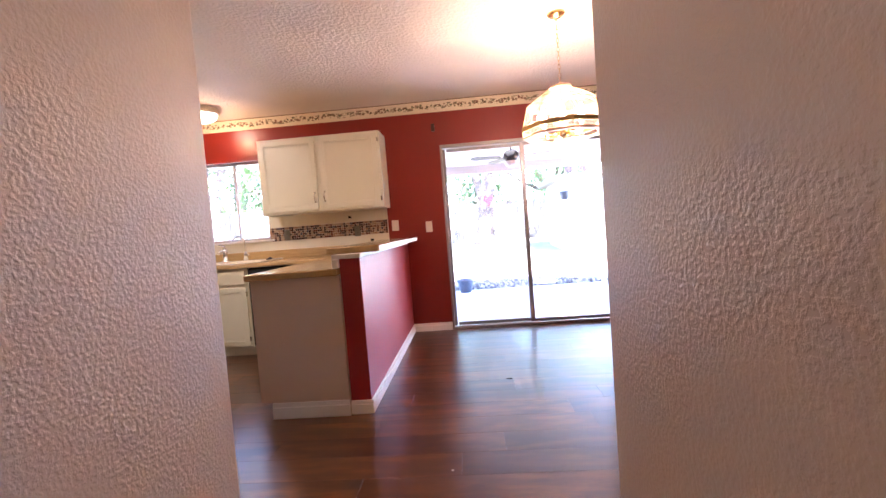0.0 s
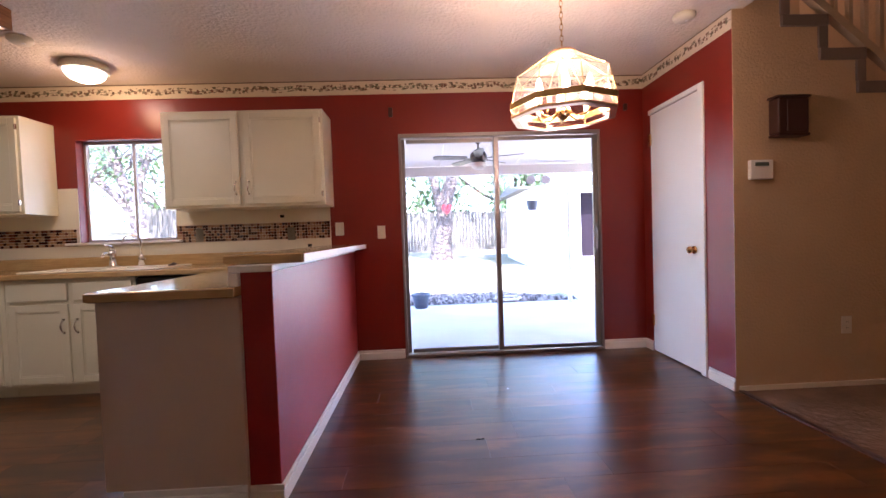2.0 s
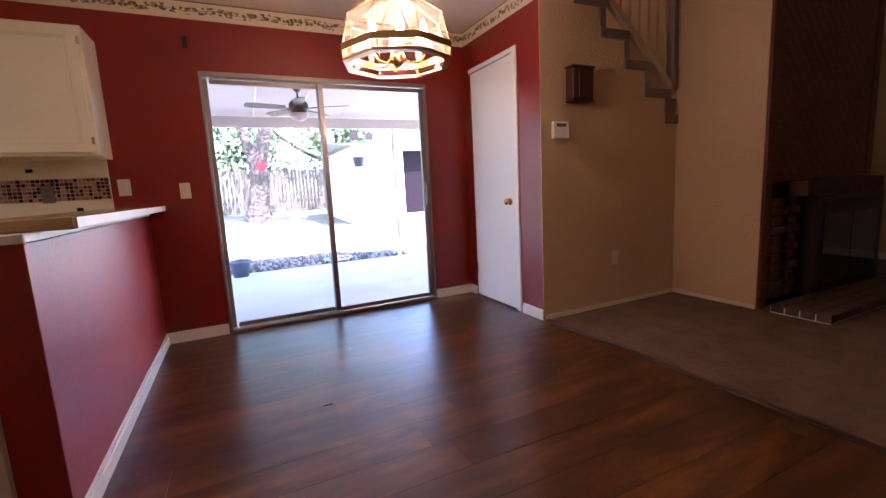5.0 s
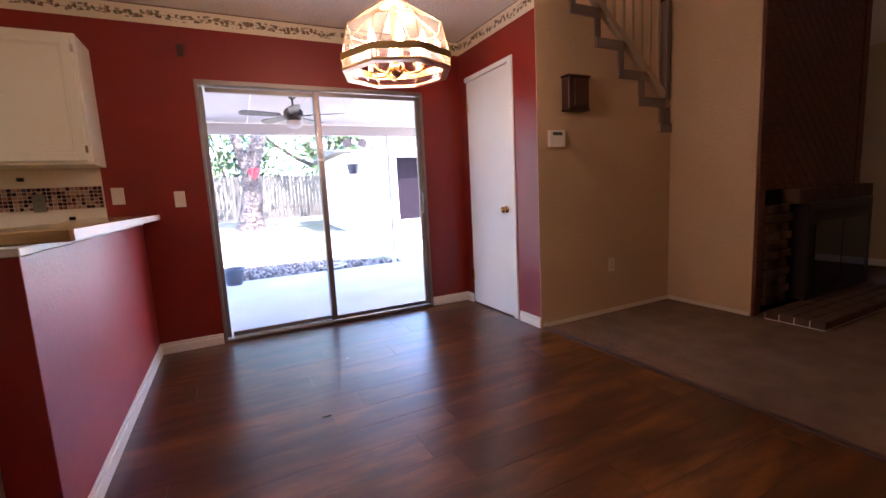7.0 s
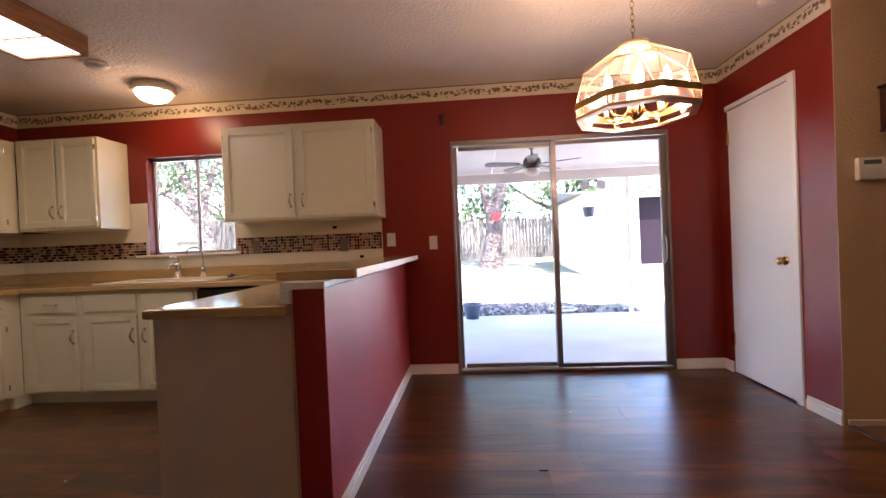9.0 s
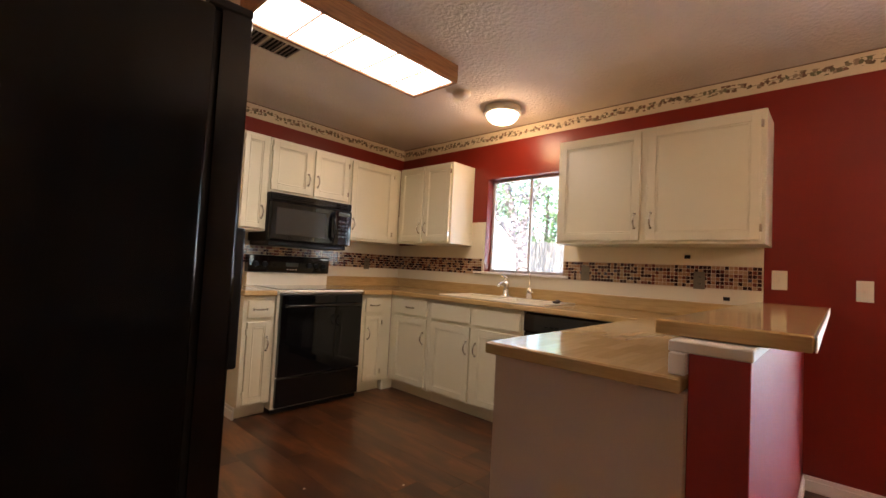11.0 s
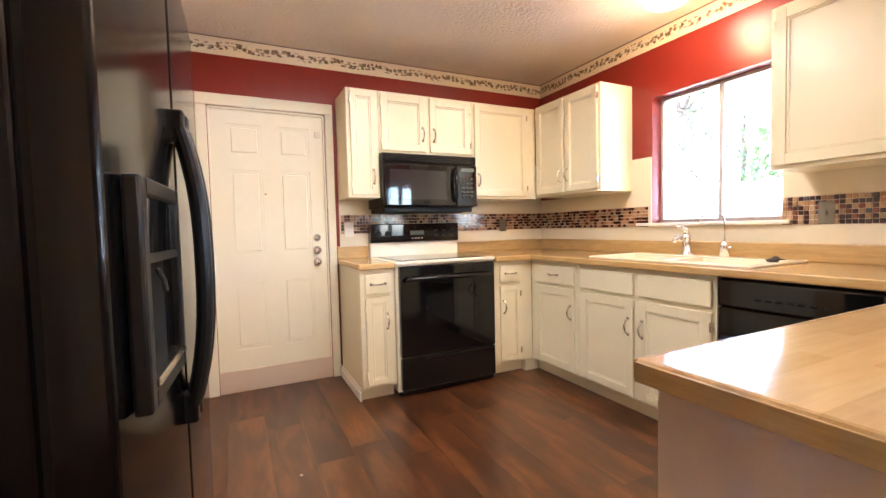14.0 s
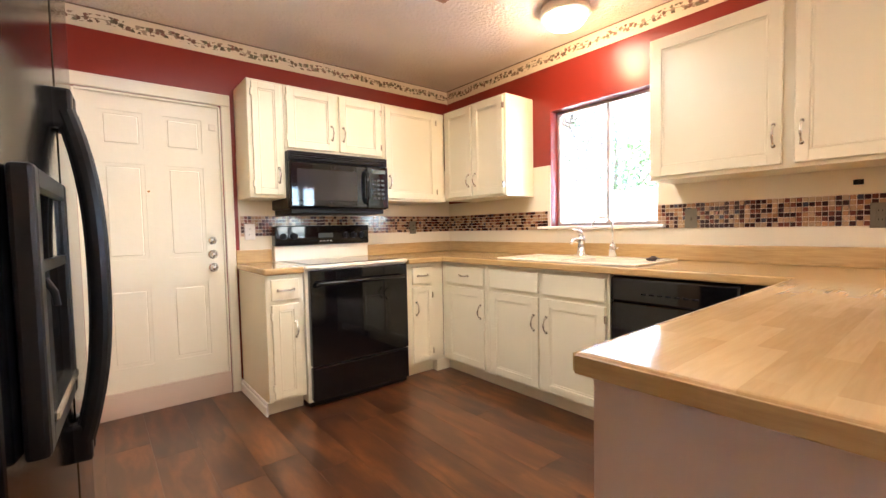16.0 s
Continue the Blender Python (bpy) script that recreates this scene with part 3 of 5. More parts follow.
# closet door in the red wall: local x runs to the south
d = tagged(thing("door_3", pose(EX, 4.945, 0, 0, 0, -90), "closed plain white flush closet door", ""), kind="structure")
part("door_leaf", B(0.004, -0.006, 0.012, 0.655, 0.03, 2.075, bevel=0.003), DOORWHITE, d)
part("casing", B(0.66, -0.014, 0, 0.72, 0.004, 2.12, bevel=0.004), DOORWHITE, d)
part("casing", B(-0.02, -0.014, 2.08, 0.66, 0.004, 2.12, bevel=0.004), DOORWHITE, d)
for z in (0.28, 1.86):
    part("hinge", B(-0.012, -0.019, z - 0.05, 0.024, -0.006, z + 0.05, bevel=0.003), BRASS, d)
bm = cyl(bmesh.new(), (0.60, -0.006, 0.92), 0.028, -0.01, "y")
cyl(bm, (0.60, -0.016, 0.92), 0.012, -0.03, "y", 16)
bmesh.ops.create_uvsphere(bm, u_segments=18, v_segments=12, radius=0.027, matrix=Matrix.Translation((0.60, -0.046, 0.92)) @ Matrix.Diagonal((1, 0.8, 1, 1)))
part("door_knob", bm, BRASS, d, "polished brass knob", smooth=True)

# pantry door beside the refrigerator: local x runs to the east
d = tagged(thing("door_4", pose(-2.55, 2.17, 0, 0, 0, 180), "closed cream pantry door", ""), kind="structure")
part("door_leaf", B(0, -0.014, 0.01, 0.66, -0.001, 2.03, bevel=0.003), DOORC, d)
bm = cyl(bmesh.new(), (0.60, -0.014, 0.98), 0.012, -0.03, "y", 16)
bmesh.ops.create_uvsphere(bm, u_segments=16, v_segments=10, radius=0.025, matrix=Matrix.Translation((0.60, -0.05, 0.98)))
part("door_knob", bm, CHROME, d, smooth=True)


# ---- kitchen cabinets ----
def handle(bm, x, z, y, vertical=True, L=0.095):
    pts = []
    for i in range(9):
        a = -1 + i / 4
        out = 0.028 * (1 - abs(a) ** 2.5)
        pts.append((x, y - 0.004 - out, z + a * L / 2) if vertical else (x + a * L / 2, y - 0.004 - out, z))
    tube(bm, pts, 0.0055, 8, [0.008 if i in (0, 8) else 0.0045 if i in (2, 6) else 0.007 if i == 4 else 0.006 for i in range(9)])
    for s in (-1, 1):
        c = (x, y + 0.001, z + s * L / 2) if vertical else (x + s * L / 2, y + 0.001, z)
        cyl(bm, c, 0.009, -0.008, "y", 10)
    return bm


def cab_door(parent, x0, x1, z0, z1, side=0, drawer=False):
    """side: -1 hinge on the left, 1 on the right; the handle is across; drawers are slabs."""
    t, rail = 0.02, 0.052
    if x1 - x0 < 0.24:
        rail = 0.04
    if drawer:
        return part("drawer", B(x0, -t, z0, x1, -0.001, z1, bevel=0.005, seg=2), CREAM, parent)
    d = part("door", B(x0 + 0.01, -0.011, z0 + 0.01, x1 - 0.01, -0.001, z1 - 0.01), CREAM, parent)
    for a in (x0, x1 - rail):
        part("stile", B(a, -t, z0, a + rail, -0.001, z1, bevel=0.004, seg=2), CREAM, d)
    for a in (z0, z1 - rail):
        part("rail", B(x0 + rail - 0.002, -t + 0.0004, a, x1 - rail + 0.002, -0.001, a + rail, bevel=0.004, seg=2), CREAM, d)
    for a in (x0 + rail, x1 - rail - 0.012):
        part("bead", B(a, -0.016, z0 + rail, a + 0.012, -0.01, z1 - rail, bevel=0.003), CREAM, d)
    for a in (z0 + rail, z1 - rail - 0.012):
        part("bead", B(x0 + rail + 0.012, -0.0158, a, x1 - rail - 0.012, -0.01, a + 0.012, bevel=0.003), CREAM, d)
    hx = x0 if side < 0 else x1
    for z in (z0 + 0.07, z1 - 0.07):
        part("hinge", B(hx - 0.007, -0.0225, z - 0.022, hx + 0.007, -0.004, z + 0.022, bevel=0.002), NICKEL if side > 0 else CREAM, d)
    return d


def cabinet(name, m, w, h, depth, fronts, label, toe=False, side_mat=None, nohandle=()):
    ob = thing(name, m, label, "cabinet", "kitchen cabinets")
    bm = bmesh.new()
    if toe:
        box(bm, 0, 0, 0.09, w, depth, h, bevel=0.0015)
        box(bm, 0.002, 0.06, 0, w - 0.002, depth, 0.09)
    else:
        box(bm, 0, 0, 0, w, depth, h, bevel=0.002)
    part("body", bm, CREAM, ob)
    for i, (kind, x0, x1, z0, z1, side) in enumerate(fronts):
        d = cab_door(ob, x0, x1, z0, z1, side, kind == "drawer")
        if i in nohandle:
            continue
        bm = bmesh.new()
        if kind == "drawer":
            handle(bm, (x0 + x1) / 2, (z0 + z1) / 2, -0.02, False)
        else:
            x = x1 - 0.028 if side < 0 else x0 + 0.028
            handle(bm, x, z1 - 0.16 if toe else z0 + 0.13, -0.02, True)
        part("handle", bm, NICKEL, d, "satin nickel pull", smooth=True)
    return ob


UB, UT = 1.375, 2.145
UH = UT - UB
cabinet("wall_cabinet", pose(-1.905, 4.76, UB), 1.27, UH, 0.318, [("door", 0.02, 0.60, 0.02, UH - 0.02, -1), ("door", 0.645, 1.25, 0.02, UH - 0.02, 1)], "wide cream two-door wall cabinet beside the kitchen window")
cabinet("wall_cabinet", pose(-3.718, 4.76, UB), 0.735, UH, 0.318, [("door", 0.03, 0.36, 0.02, UH - 0.02, -1), ("door", 0.385, 0.715, 0.02, UH - 0.02, 1)], "cream two-door corner wall cabinet beside the kitchen window")
W = lambda y, z, x=-3.72: pose(x, y, z, 0, 0, 90)
cabinet("wall_cabinet", W(3.12, UB - 0.01), 0.232, UH, 0.322, [("door", 0.025, 0.21, 0.02, UH - 0.02, -1)], "narrow cream wall cabinet beside the microwave")
cabinet("wall_cabinet", W(3.354, 1.69), 0.77, UT - 0.01 - 1.69, 0.322, [("door", 0.015, 0.365, 0.02, UT - 1.72, -1), ("door", 0.40, 0.75, 0.02, UT - 1.72, 1)], "short cream two-door wall cabinet above the microwave")
cabinet("wall_cabinet", W(4.126, UB - 0.01), 0.632, UH, 0.322, [("door", 0.02, 0.53, 0.02, UH - 0.02, 1)], "cream single-door corner wall cabinet")
for x0, w, lab in ((-3.42, 0.515, "cream base cabinet with one drawer in the corner"), (-2.903, 0.925, "cream two-door sink base cabinet")):
    if w < 0.6:
        fr = [("drawer", 0.07, 0.482, 0.715, 0.845, 0), ("door", 0.07, 0.482, 0.11, 0.69, -1)]
        cabinet("base_cabinet", pose(x0, 4.47, 0), w, 0.872, 0.6, fr, lab, True)
    else:
        fr = [("drawer", 0.033, 0.448, 0.715, 0.845, 0), ("drawer", 0.488, 0.905, 0.715, 0.845, 0), ("door", 0.033, 0.448, 0.11, 0.69, -1), ("door", 0.488, 0.905, 0.11, 0.69, 1)]
        cabinet("base_cabinet", pose(x0, 4.47, 0), w, 0.872, 0.6, fr, lab, True, nohandle=(0, 1))
cabinet("base_cabinet", W(3.10, 0, -3.42), 0.232, 0.872, 0.6, [("drawer", 0.03, 0.2, 0.715, 0.845, 0), ("door", 0.03, 0.2, 0.11, 0.69, -1)], "narrow cream base cabinet beside the stove", True)
cabinet("base_cabinet", W(4.116, 0, -3.42), 0.352, 0.872, 0.6, [("drawer", 0.05, 0.235, 0.715, 0.845, 0), ("door", 0.05, 0.235, 0.11, 0.69, 1)], "narrow cream base cabinet between stove and corner", True)

# peninsula
pen = thing("peninsula_cabinet", pose(-1.172, 3.002, 0), "taupe painted end panel of the peninsula base", "cabinet", "kitchen cabinets")
part("end_panel", B(0, 0, 0.1, 0.565, 0.02, 0.872, bevel=0.001), TAUPE, pen)
part("toe_base", B(0.07, 0.0, 0, 0.565, 1.4, 0.1), TAUPE, pen)
part("body", B(0.002, 0.021, 0.1, 0.565, 1.4, 0.872, bevel=0.001), CREAM, pen)
part("filler_strip", B(0.54, -0.003, 0.1, 0.565, -0.0005, 0.872), TAUPE, pen)


def countertop(name, m, boxes, label):
    ob = thing(name, m, label, "countertop")
    bm = bmesh.new()
    for b in boxes:
        box(bm, *b, bevel=0.011, seg=3)
    part("slab", bm, BUTCHER, ob)
    return ob


ct = countertop("countertop", pose(0, 0, 0), [(-1.192, 2.968, 0.874, -0.608, 4.46, 0.915)], "light butcher-block laminate worktop over the base cabinets")
for b in ((-3.384, 4.44, 0.874, -2.84, 5.075, 0.9148), (-2.84, 4.44, 0.874, -1.855, 4.515, 0.9148), (-2.84, 4.985, 0.874, -1.855, 5.075, 0.9148), (-1.855, 4.44, 0.874, -0.608, 5.075, 0.9152), (-4.04, 4.116, 0.874, -3.385, 5.075, 0.9152)):
    part("slab", B(*b), BUTCHER, ct)
for b in ((-3.40, 4.428, 0.876, -1.19, 4.4395, 0.913), (-3.3845, 4.116, 0.876, -3.373, 4.44, 0.913)):
    part("edge_strip", B(*b, bevel=0.005, seg=2), COUNTEREDGE, ct)
part("slab", B(-4.04, 3.09, 0.874, -3.39, 3.334, 0.915, bevel=0.011, seg=3), BUTCHER, ct)
bm = bmesh.new()
box(bm, -4.018, 5.052, 0.914, -0.64, 5.072, 1.01, bevel=0.006, seg=2)
part("upstand", bm, COUNTEREDGE, ct)
part("upstand", B(-4.042, 4.13, 0.914, -4.02, 5.072, 1.01, bevel=0.006, seg=2), COUNTEREDGE, ct)
part("upstand", B(-4.042, 3.09, 0.914, -4.02, 3.334, 1.01, bevel=0.006, seg=2), COUNTEREDGE, ct)
part("edge_strip", B(-1.186, 2.964, 0.878, -0.609, 2.9678, 0.911, bevel=0.001), COUNTEREDGE, ct)
part("edge_strip", B(-1.196, 2.974, 0.878, -1.1922, 4.427, 0.911, bevel=0.001), COUNTEREDGE, ct)
structure("toe_filler", B(-3.4795, 4.40, 0, -3.4205, 4.529, 0.088), CREAM)
structure("half_wall", B(-0.605, 3.022, 0, -0.477, NY, 0.97, bevel=0.002), REDLIT, "low red wall behind the peninsula")
structure("half_wall_cap", B(-0.65, 3.014, 0.97, -0.472, NY, 0.998, bevel=0.003), WHITE, "white cap board on the low wall")
structure("half_wall_trim", B(-0.645, 2.998, 0.916, -0.606, 3.05, 0.97, bevel=0.003), WHITE)
bar = countertop("bar_top", pose(0, 0, 0), [(-0.71, 3.10, 0.9985, -0.37, NY - 0.008, 1.04)], "raised butcher-block laminate breakfast bar top")
# sky glare on the tan bar edge, put in as a white strip
part("edge_strip", B(-0.3698, 3.108, 1.001, -0.366, NY - 0.012, 1.037, bevel=0.001), WHITE, bar, "bar edge strip, coloured white for sky glare")
part("edge_strip", B(-0.704, 3.096, 1.001, -0.374, 3.0998, 1.037, bevel=0.001), COUNTEREDGE, bar)

# sink and taps
sk = thing("sink", pose(-2.345, 4.75, 0.915), "cream enamel double-bowl drop-in sink", "sink")
bm = bmesh.new()
box(bm, -0.50, -0.25, 0.0, 0.50, -0.215, 0.012, bevel=0.005, seg=2)
box(bm, -0.50, 0.15, 0.0, 0.50, 0.25, 0.012, bevel=0.005, seg=2)
box(bm, -0.50, -0.217, 0.0, -0.465, 0.152, 0.0118, bevel=0.005, seg=2)
box(bm, 0.465, -0.217, 0.0, 0.50, 0.152, 0.0118, bevel=0.005, seg=2)
box(bm, -0.02, -0.217, -0.01, 0.02, 0.152, 0.0115, bevel=0.005, seg=2)
part("rim", bm, SINKWHITE, sk)
for x0, x1 in ((-0.47, -0.015), (0.015, 0.47)):
    bm = bmesh.new()
    box(bm, x0, -0.22, -0.2, x1, 0.155, -0.19)
    box(bm, x0, -0.22, -0.19, x0 + 0.01, 0.155, 0.001)
    box(bm, x1 - 0.01, -0.22, -0.19, x1, 0.155, 0.001)
    box(bm, x0 + 0.01, -0.22, -0.19, x1 - 0.01, -0.21, 0.001)
    box(bm, x0 + 0.01, 0.145, -0.19, x1 - 0.01, 0.155, 0.001)
    bowl = part("bowl", bm, SINKWHITE, sk)
    part("drain", cyl(bmesh.new(), ((x0 + x1) / 2, -0.03, -0.19), 0.04, 0.004), CHROME, bowl)
f = thing("faucet", pose(-2.47, 4.955, 0.927), "chrome single-lever kitchen faucet on the sink deck", "faucet")
part("base", lathe(bmesh.new(), [(0.0, 0), (0.06, 0), (0.06, 0.006), (0.03, 0.012), (0.022, 0.09), (0.027, 0.10), (0.027, 0.13), (0.0, 0.14)], seg=24), CHROME, f, smooth=True)
part("spout", tube(bmesh.new(), [(0, -0.01, 0.09), (0, -0.06, 0.115), (0, -0.105, 0.11), (0, -0.12, 0.085)], 0.012), CHROME, f, smooth=True)
part("lever", tube(bmesh.new(), [(0, 0, 0.135), (-0.005, -0.005, 0.165), (-0.03, -0.05, 0.185)], 0.009, radii=[0.022, 0.012, 0.007]), CHROME, f, smooth=True)
f = thing("filter_tap", pose(-2.24, 4.96, 0.927), "slim chrome gooseneck water tap", "faucet")
part("base", lathe(bmesh.new(), [(0, 0), (0.025, 0), (0.022, 0.07), (0.012, 0.09), (0, 0.09)], seg=20), CHROME, f, smooth=True)
part("spout", tube(bmesh.new(), [(0, 0, 0.08), (0, 0, 0.2)] + [(-0.055 + 0.055 * math.cos(a), -0.03 + 0.03 * math.cos(a), 0.2 + 0.06 * math.sin(a)) for a in [i * math.pi / 10 for i in range(1, 11)]], 0.006), CHROME, f, smooth=True)
part("lever", tube(bmesh.new(), [(0.01, 0, 0.05), (0.045, -0.01, 0.06)], 0.005), CHROME, f, smooth=True)
f = thing("sink_stopper", pose(-1.96, 4.93, 0.9155), "small steel sink stopper lying on the worktop", "sink stopper")
part("body", lathe(bmesh.new(), [(0, 0), (0.04, 0), (0.045, 0.012), (0.02, 0.02), (0.012, 0.028), (0, 0.03)], seg=20), BRONZE, f, smooth=True)

# stove
st = thing("stove", pose(-3.385, 3.338, 0, 0, 0, 90), "white electric range with black glass oven door and black control panel", "stove")
SW = 0.77
bm = B(0, 0.02, 0.03, SW, 0.64, 0.895, bevel=0.004)
part("body", bm, SINKWHITE, st)
bm = B(0, -0.01, 0.896, SW, 0.60, 0.918, bevel=0.008, seg=2)
part("cooktop", bm, SINKWHITE, st)
part("ceramic_glass", B(0.05, 0.04, 0.918, SW - 0.05, 0.53, 0.922, bevel=0.001), GREYGLASS, st)
part("oven_door", B(0.018, -0.022, 0.27, SW - 0.018, 0.019, 0.885, bevel=0.006, seg=2), GLOSSBLACK, st, "glossy black oven door")
part("oven_window", B(0.2, -0.0245, 0.47, SW - 0.2, -0.0215, 0.68, bevel=0.001), GREYGLASS, st)
bm = bmesh.new()
tube(bm, [(0.05, -0.024, 0.79), (0.07, -0.06, 0.80), (SW / 2, -0.066, 0.80), (SW - 0.07, -0.06, 0.80), (SW - 0.05, -0.024, 0.79)], 0.014)
part("oven_handle", bm, GLOSSBLACK, st, smooth=True)
part("warming_drawer", B(0.018, -0.02, 0.045, SW - 0.018, 0.019, 0.262, bevel=0.008, seg=2), GLOSSBLACK, st)
part("kick_plate", B(0.01, 0.03, 0.0, SW - 0.01, 0.05, 0.04), BLACKPLASTIC, st)
part("back_guard", B(0, 0.585, 0.918, SW, 0.64, 1.03, bevel=0.004), SINKWHITE, st)
cp = part("control_panel", B(0.0, 0.565, 1.03, SW, 0.645, 1.178, bevel=0.008, seg=2), BLACKGLASS, st)
for x in (0.06, 0.14, 0.56, 0.63, 0.70):
    bm = cyl(bmesh.new(), (x, 0.566, 1.10), 0.026, -0.022, "y", 20, 0.021)
    box(bm, x - 0.004, 0.535, 1.08, x + 0.004, 0.545, 1.12)
    part("knob", bm, BLACKPLASTIC, cp)
part("clock_display", B(0.33, 0.5625, 1.085, 0.45, 0.5655, 1.12), SCREEN, cp)
for i in range(4):
    part("button", B(0.34 + i * 0.028, 0.562, 1.055, 0.355 + i * 0.028, 0.5655, 1.063), IVORY, cp)

# microwave over the stove
mw = thing("microwave", pose(-3.66, 3.352, 1.28, 0, 0, 90), "black over-the-range microwave with a glossy door", "microwave")
MW, MH = 0.77, 0.405
part("body", B(0, 0.02, 0.015, MW, 0.375, MH, bevel=0.004), BLACKPLASTIC, mw)
part("bottom_pan", B(0.02, 0.03, -0.02, MW - 0.02, 0.375, 0.014, bevel=0.004), BLACKPLASTIC, mw)
part("door", B(0.0, -0.02, 0.02, 0.585, 0.019, 0.335, bevel=0.012, seg=3), BLACKGLASS, mw, "glossy black microwave door")
part("door_window", B(0.05, -0.0225, 0.07, 0.5, -0.0195, 0.285, bevel=0.001), MWGLASS, mw)
part("vent_grille", B(0.0, -0.008, 0.34, MW, 0.019, MH, bevel=0.004), BLACKPLASTIC, mw)
for i in range(4):
    part("grille_slat", B(0.01, -0.014, 0.347 + i * 0.014, MW - 0.01, -0.007, 0.354 + i * 0.014, bevel=0.001), GLOSSBLACK, mw)
cp = part("control_panel", B(0.589, -0.016, 0.02, MW, 0.019, 0.335, bevel=0.006, seg=2), BLACKGLASS, mw)
part("display", B(0.63, -0.0185, 0.285, 0.745, -0.0155, 0.315), SCREEN, cp)
for i in range(5):
    for j in range(3):
        part("button", B(0.635 + j * 0.037, -0.018, 0.09 + i * 0.034, 0.66 + j * 0.037, -0.0155, 0.105 + i * 0.034), KEYGREY, cp)
part("handle", tube(bmesh.new(), [(0.565, -0.018, 0.06), (0.57, -0.055, 0.09), (0.57, -0.06, 0.18), (0.57, -0.055, 0.27), (0.565, -0.018, 0.30)], 0.015), GLOSSBLACK, mw, smooth=True)

# dishwasher
dw = thing("dishwasher", pose(-1.965, 4.452, 0), "glossy black built-in dishwasher", "dishwasher")
part("body", B(0.0, 0.03, 0.09, 0.60, 0.6, 0.868), BLACKPLASTIC, dw)
part("door", B(0.004, 0, 0.11, 0.596, 0.028, 0.73, bevel=0.006, seg=2), GLOSSBLACK, dw)
cp = part("control_panel", B(0.004, -0.012, 0.735, 0.596, 0.028, 0.862, bevel=0.01, seg=3), GLOSSBLACK, dw)
for i in range(7):
    part("button", B(0.17 + i * 0.04, -0.014, 0.78, 0.195 + i * 0.04, -0.0115, 0.788), BLACKPLASTIC, cp)
part("toe_plate", B(0.01, 0.05, 0, 0.59, 0.07, 0.09), BLACKPLASTIC, dw)

# ---- refrigerator ----
FR = pose(-1.41, 2.235, 0, 0, 0, 180 - 3.4)
fr = thing("refrigerator", FR, "black side-by-side refrigerator with an ice and water dispenser", "refrigerator")
part("cabinet_body", B(0, 0.085, 0.02, 0.905, 0.76, 1.74, bevel=0.006, seg=2), FRIDGE, fr)
part("door_gasket", B(0.012, 0.069, 0.09, 0.893, 0.0855, 1.735), BLACKPLASTIC, fr)
part("toe_grille", B(0.02, 0.05, 0.0, 0.885, 0.084, 0.075, bevel=0.003), BLACKPLASTIC, fr)


def bowed(x0, x1, z0, z1, bulge, th=0.07, n=12, total=(0.0, 0.905)):
    """A door whose front bows out across the whole appliance, with rounded ends."""
    bm = bmesh.new()
    cols = []
    edge = [0.0, 0.0012, 0.004, 0.009]
    xs = [x0 + e for e in edge] + [x0 + (x1 - x0) * i / n for i in range(1, n)] + [x1 - e for e in reversed(edge)]
    for i, x in enumerate(xs):
        u = 2 * (x - total[0]) / (total[1] - total[0]) - 1
        y = -bulge * (1 - u * u)
        side = min(x - x0, x1 - x)
        if side < 0.009:
            y += 0.009 - math.sqrt(0.009 ** 2 - (0.009 - side) ** 2)
        cols.append([bm.verts.new(p) for p in ((x, y, z0), (x, y, z1), (x, th, z1), (x, th, z0))])
    for a, b in zip(cols, cols[1:]):
        for k in range(4):
            bm.faces.new((a[k], b[k], b[(k + 1) % 4], a[(k + 1) % 4]))
    bm.faces.new(cols[0])
    bm.faces.new(cols[-1][::-1])
    return bm


DZ0, DZ1 = 0.085, 1.74
fz = part("freezer_door", bowed(0.0, 0.398, DZ0, DZ1, 0.02), FRIDGE, fr)
fd = part("fridge_door", bowed(0.406, 0.905, DZ0, DZ1, 0.02), FRIDGE, fr)
for name, hx, par in (("handle", 0.378, fz), ("handle", 0.428, fd)):
    pts = []
    for i in range(17):
        a = -1 + i / 8
        pts.append((hx, -0.034 - 0.034 * (1 - abs(a) ** 2.6), 1.06 + a * 0.30))
    bm = tube(bmesh.new(), pts, 0.017, 12)
    for s in (-1, 1):
        box(bm, hx - 0.015, -0.046, 1.06 + s * 0.305 - 0.035, hx + 0.015, -0.012, 1.06 + s * 0.305 + 0.035, bevel=0.006, seg=2)
    part(name, bm, BLACKPLASTIC, par, "matte black bowed pull handle", smooth=False)
dx0, dx1, dz0, dz1 = 0.045, 0.335, 0.865, 1.225
yf, yb = -0.034, -0.008
disp = part("ice_dispenser", B(dx0 + 0.035, -0.0115, dz0 + 0.03, dx1 - 0.02, yb, dz1 - 0.03), BLACKPLASTIC, fz)
part("frame_side", B(dx0, yf, dz0, dx0 + 0.035, yb, dz1, bevel=0.006, seg=2), BLACKPLASTIC, disp)
part("frame_side", B(dx1 - 0.02, yf, dz0, dx1, yb, dz1, bevel=0.006, seg=2), BLACKPLASTIC, disp)
for z in (dz1 - 0.03, dz0):
    part("frame_rail", B(dx0 + 0.0355, yf + 0.001, z, dx1 - 0.0205, yb, z + 0.03, bevel=0.004), BLACKPLASTIC, disp)
part("divider", B(dx0 + 0.0355, yf + 0.004, 1.09, dx1 - 0.0205, -0.012, 1.1045), BLACKPLASTIC, disp)
part("control_pad", B(dx0 + 0.036, yf + 0.008, 1.105, dx1 - 0.021, -0.012, dz1 - 0.03), BLACKGLASS, disp)
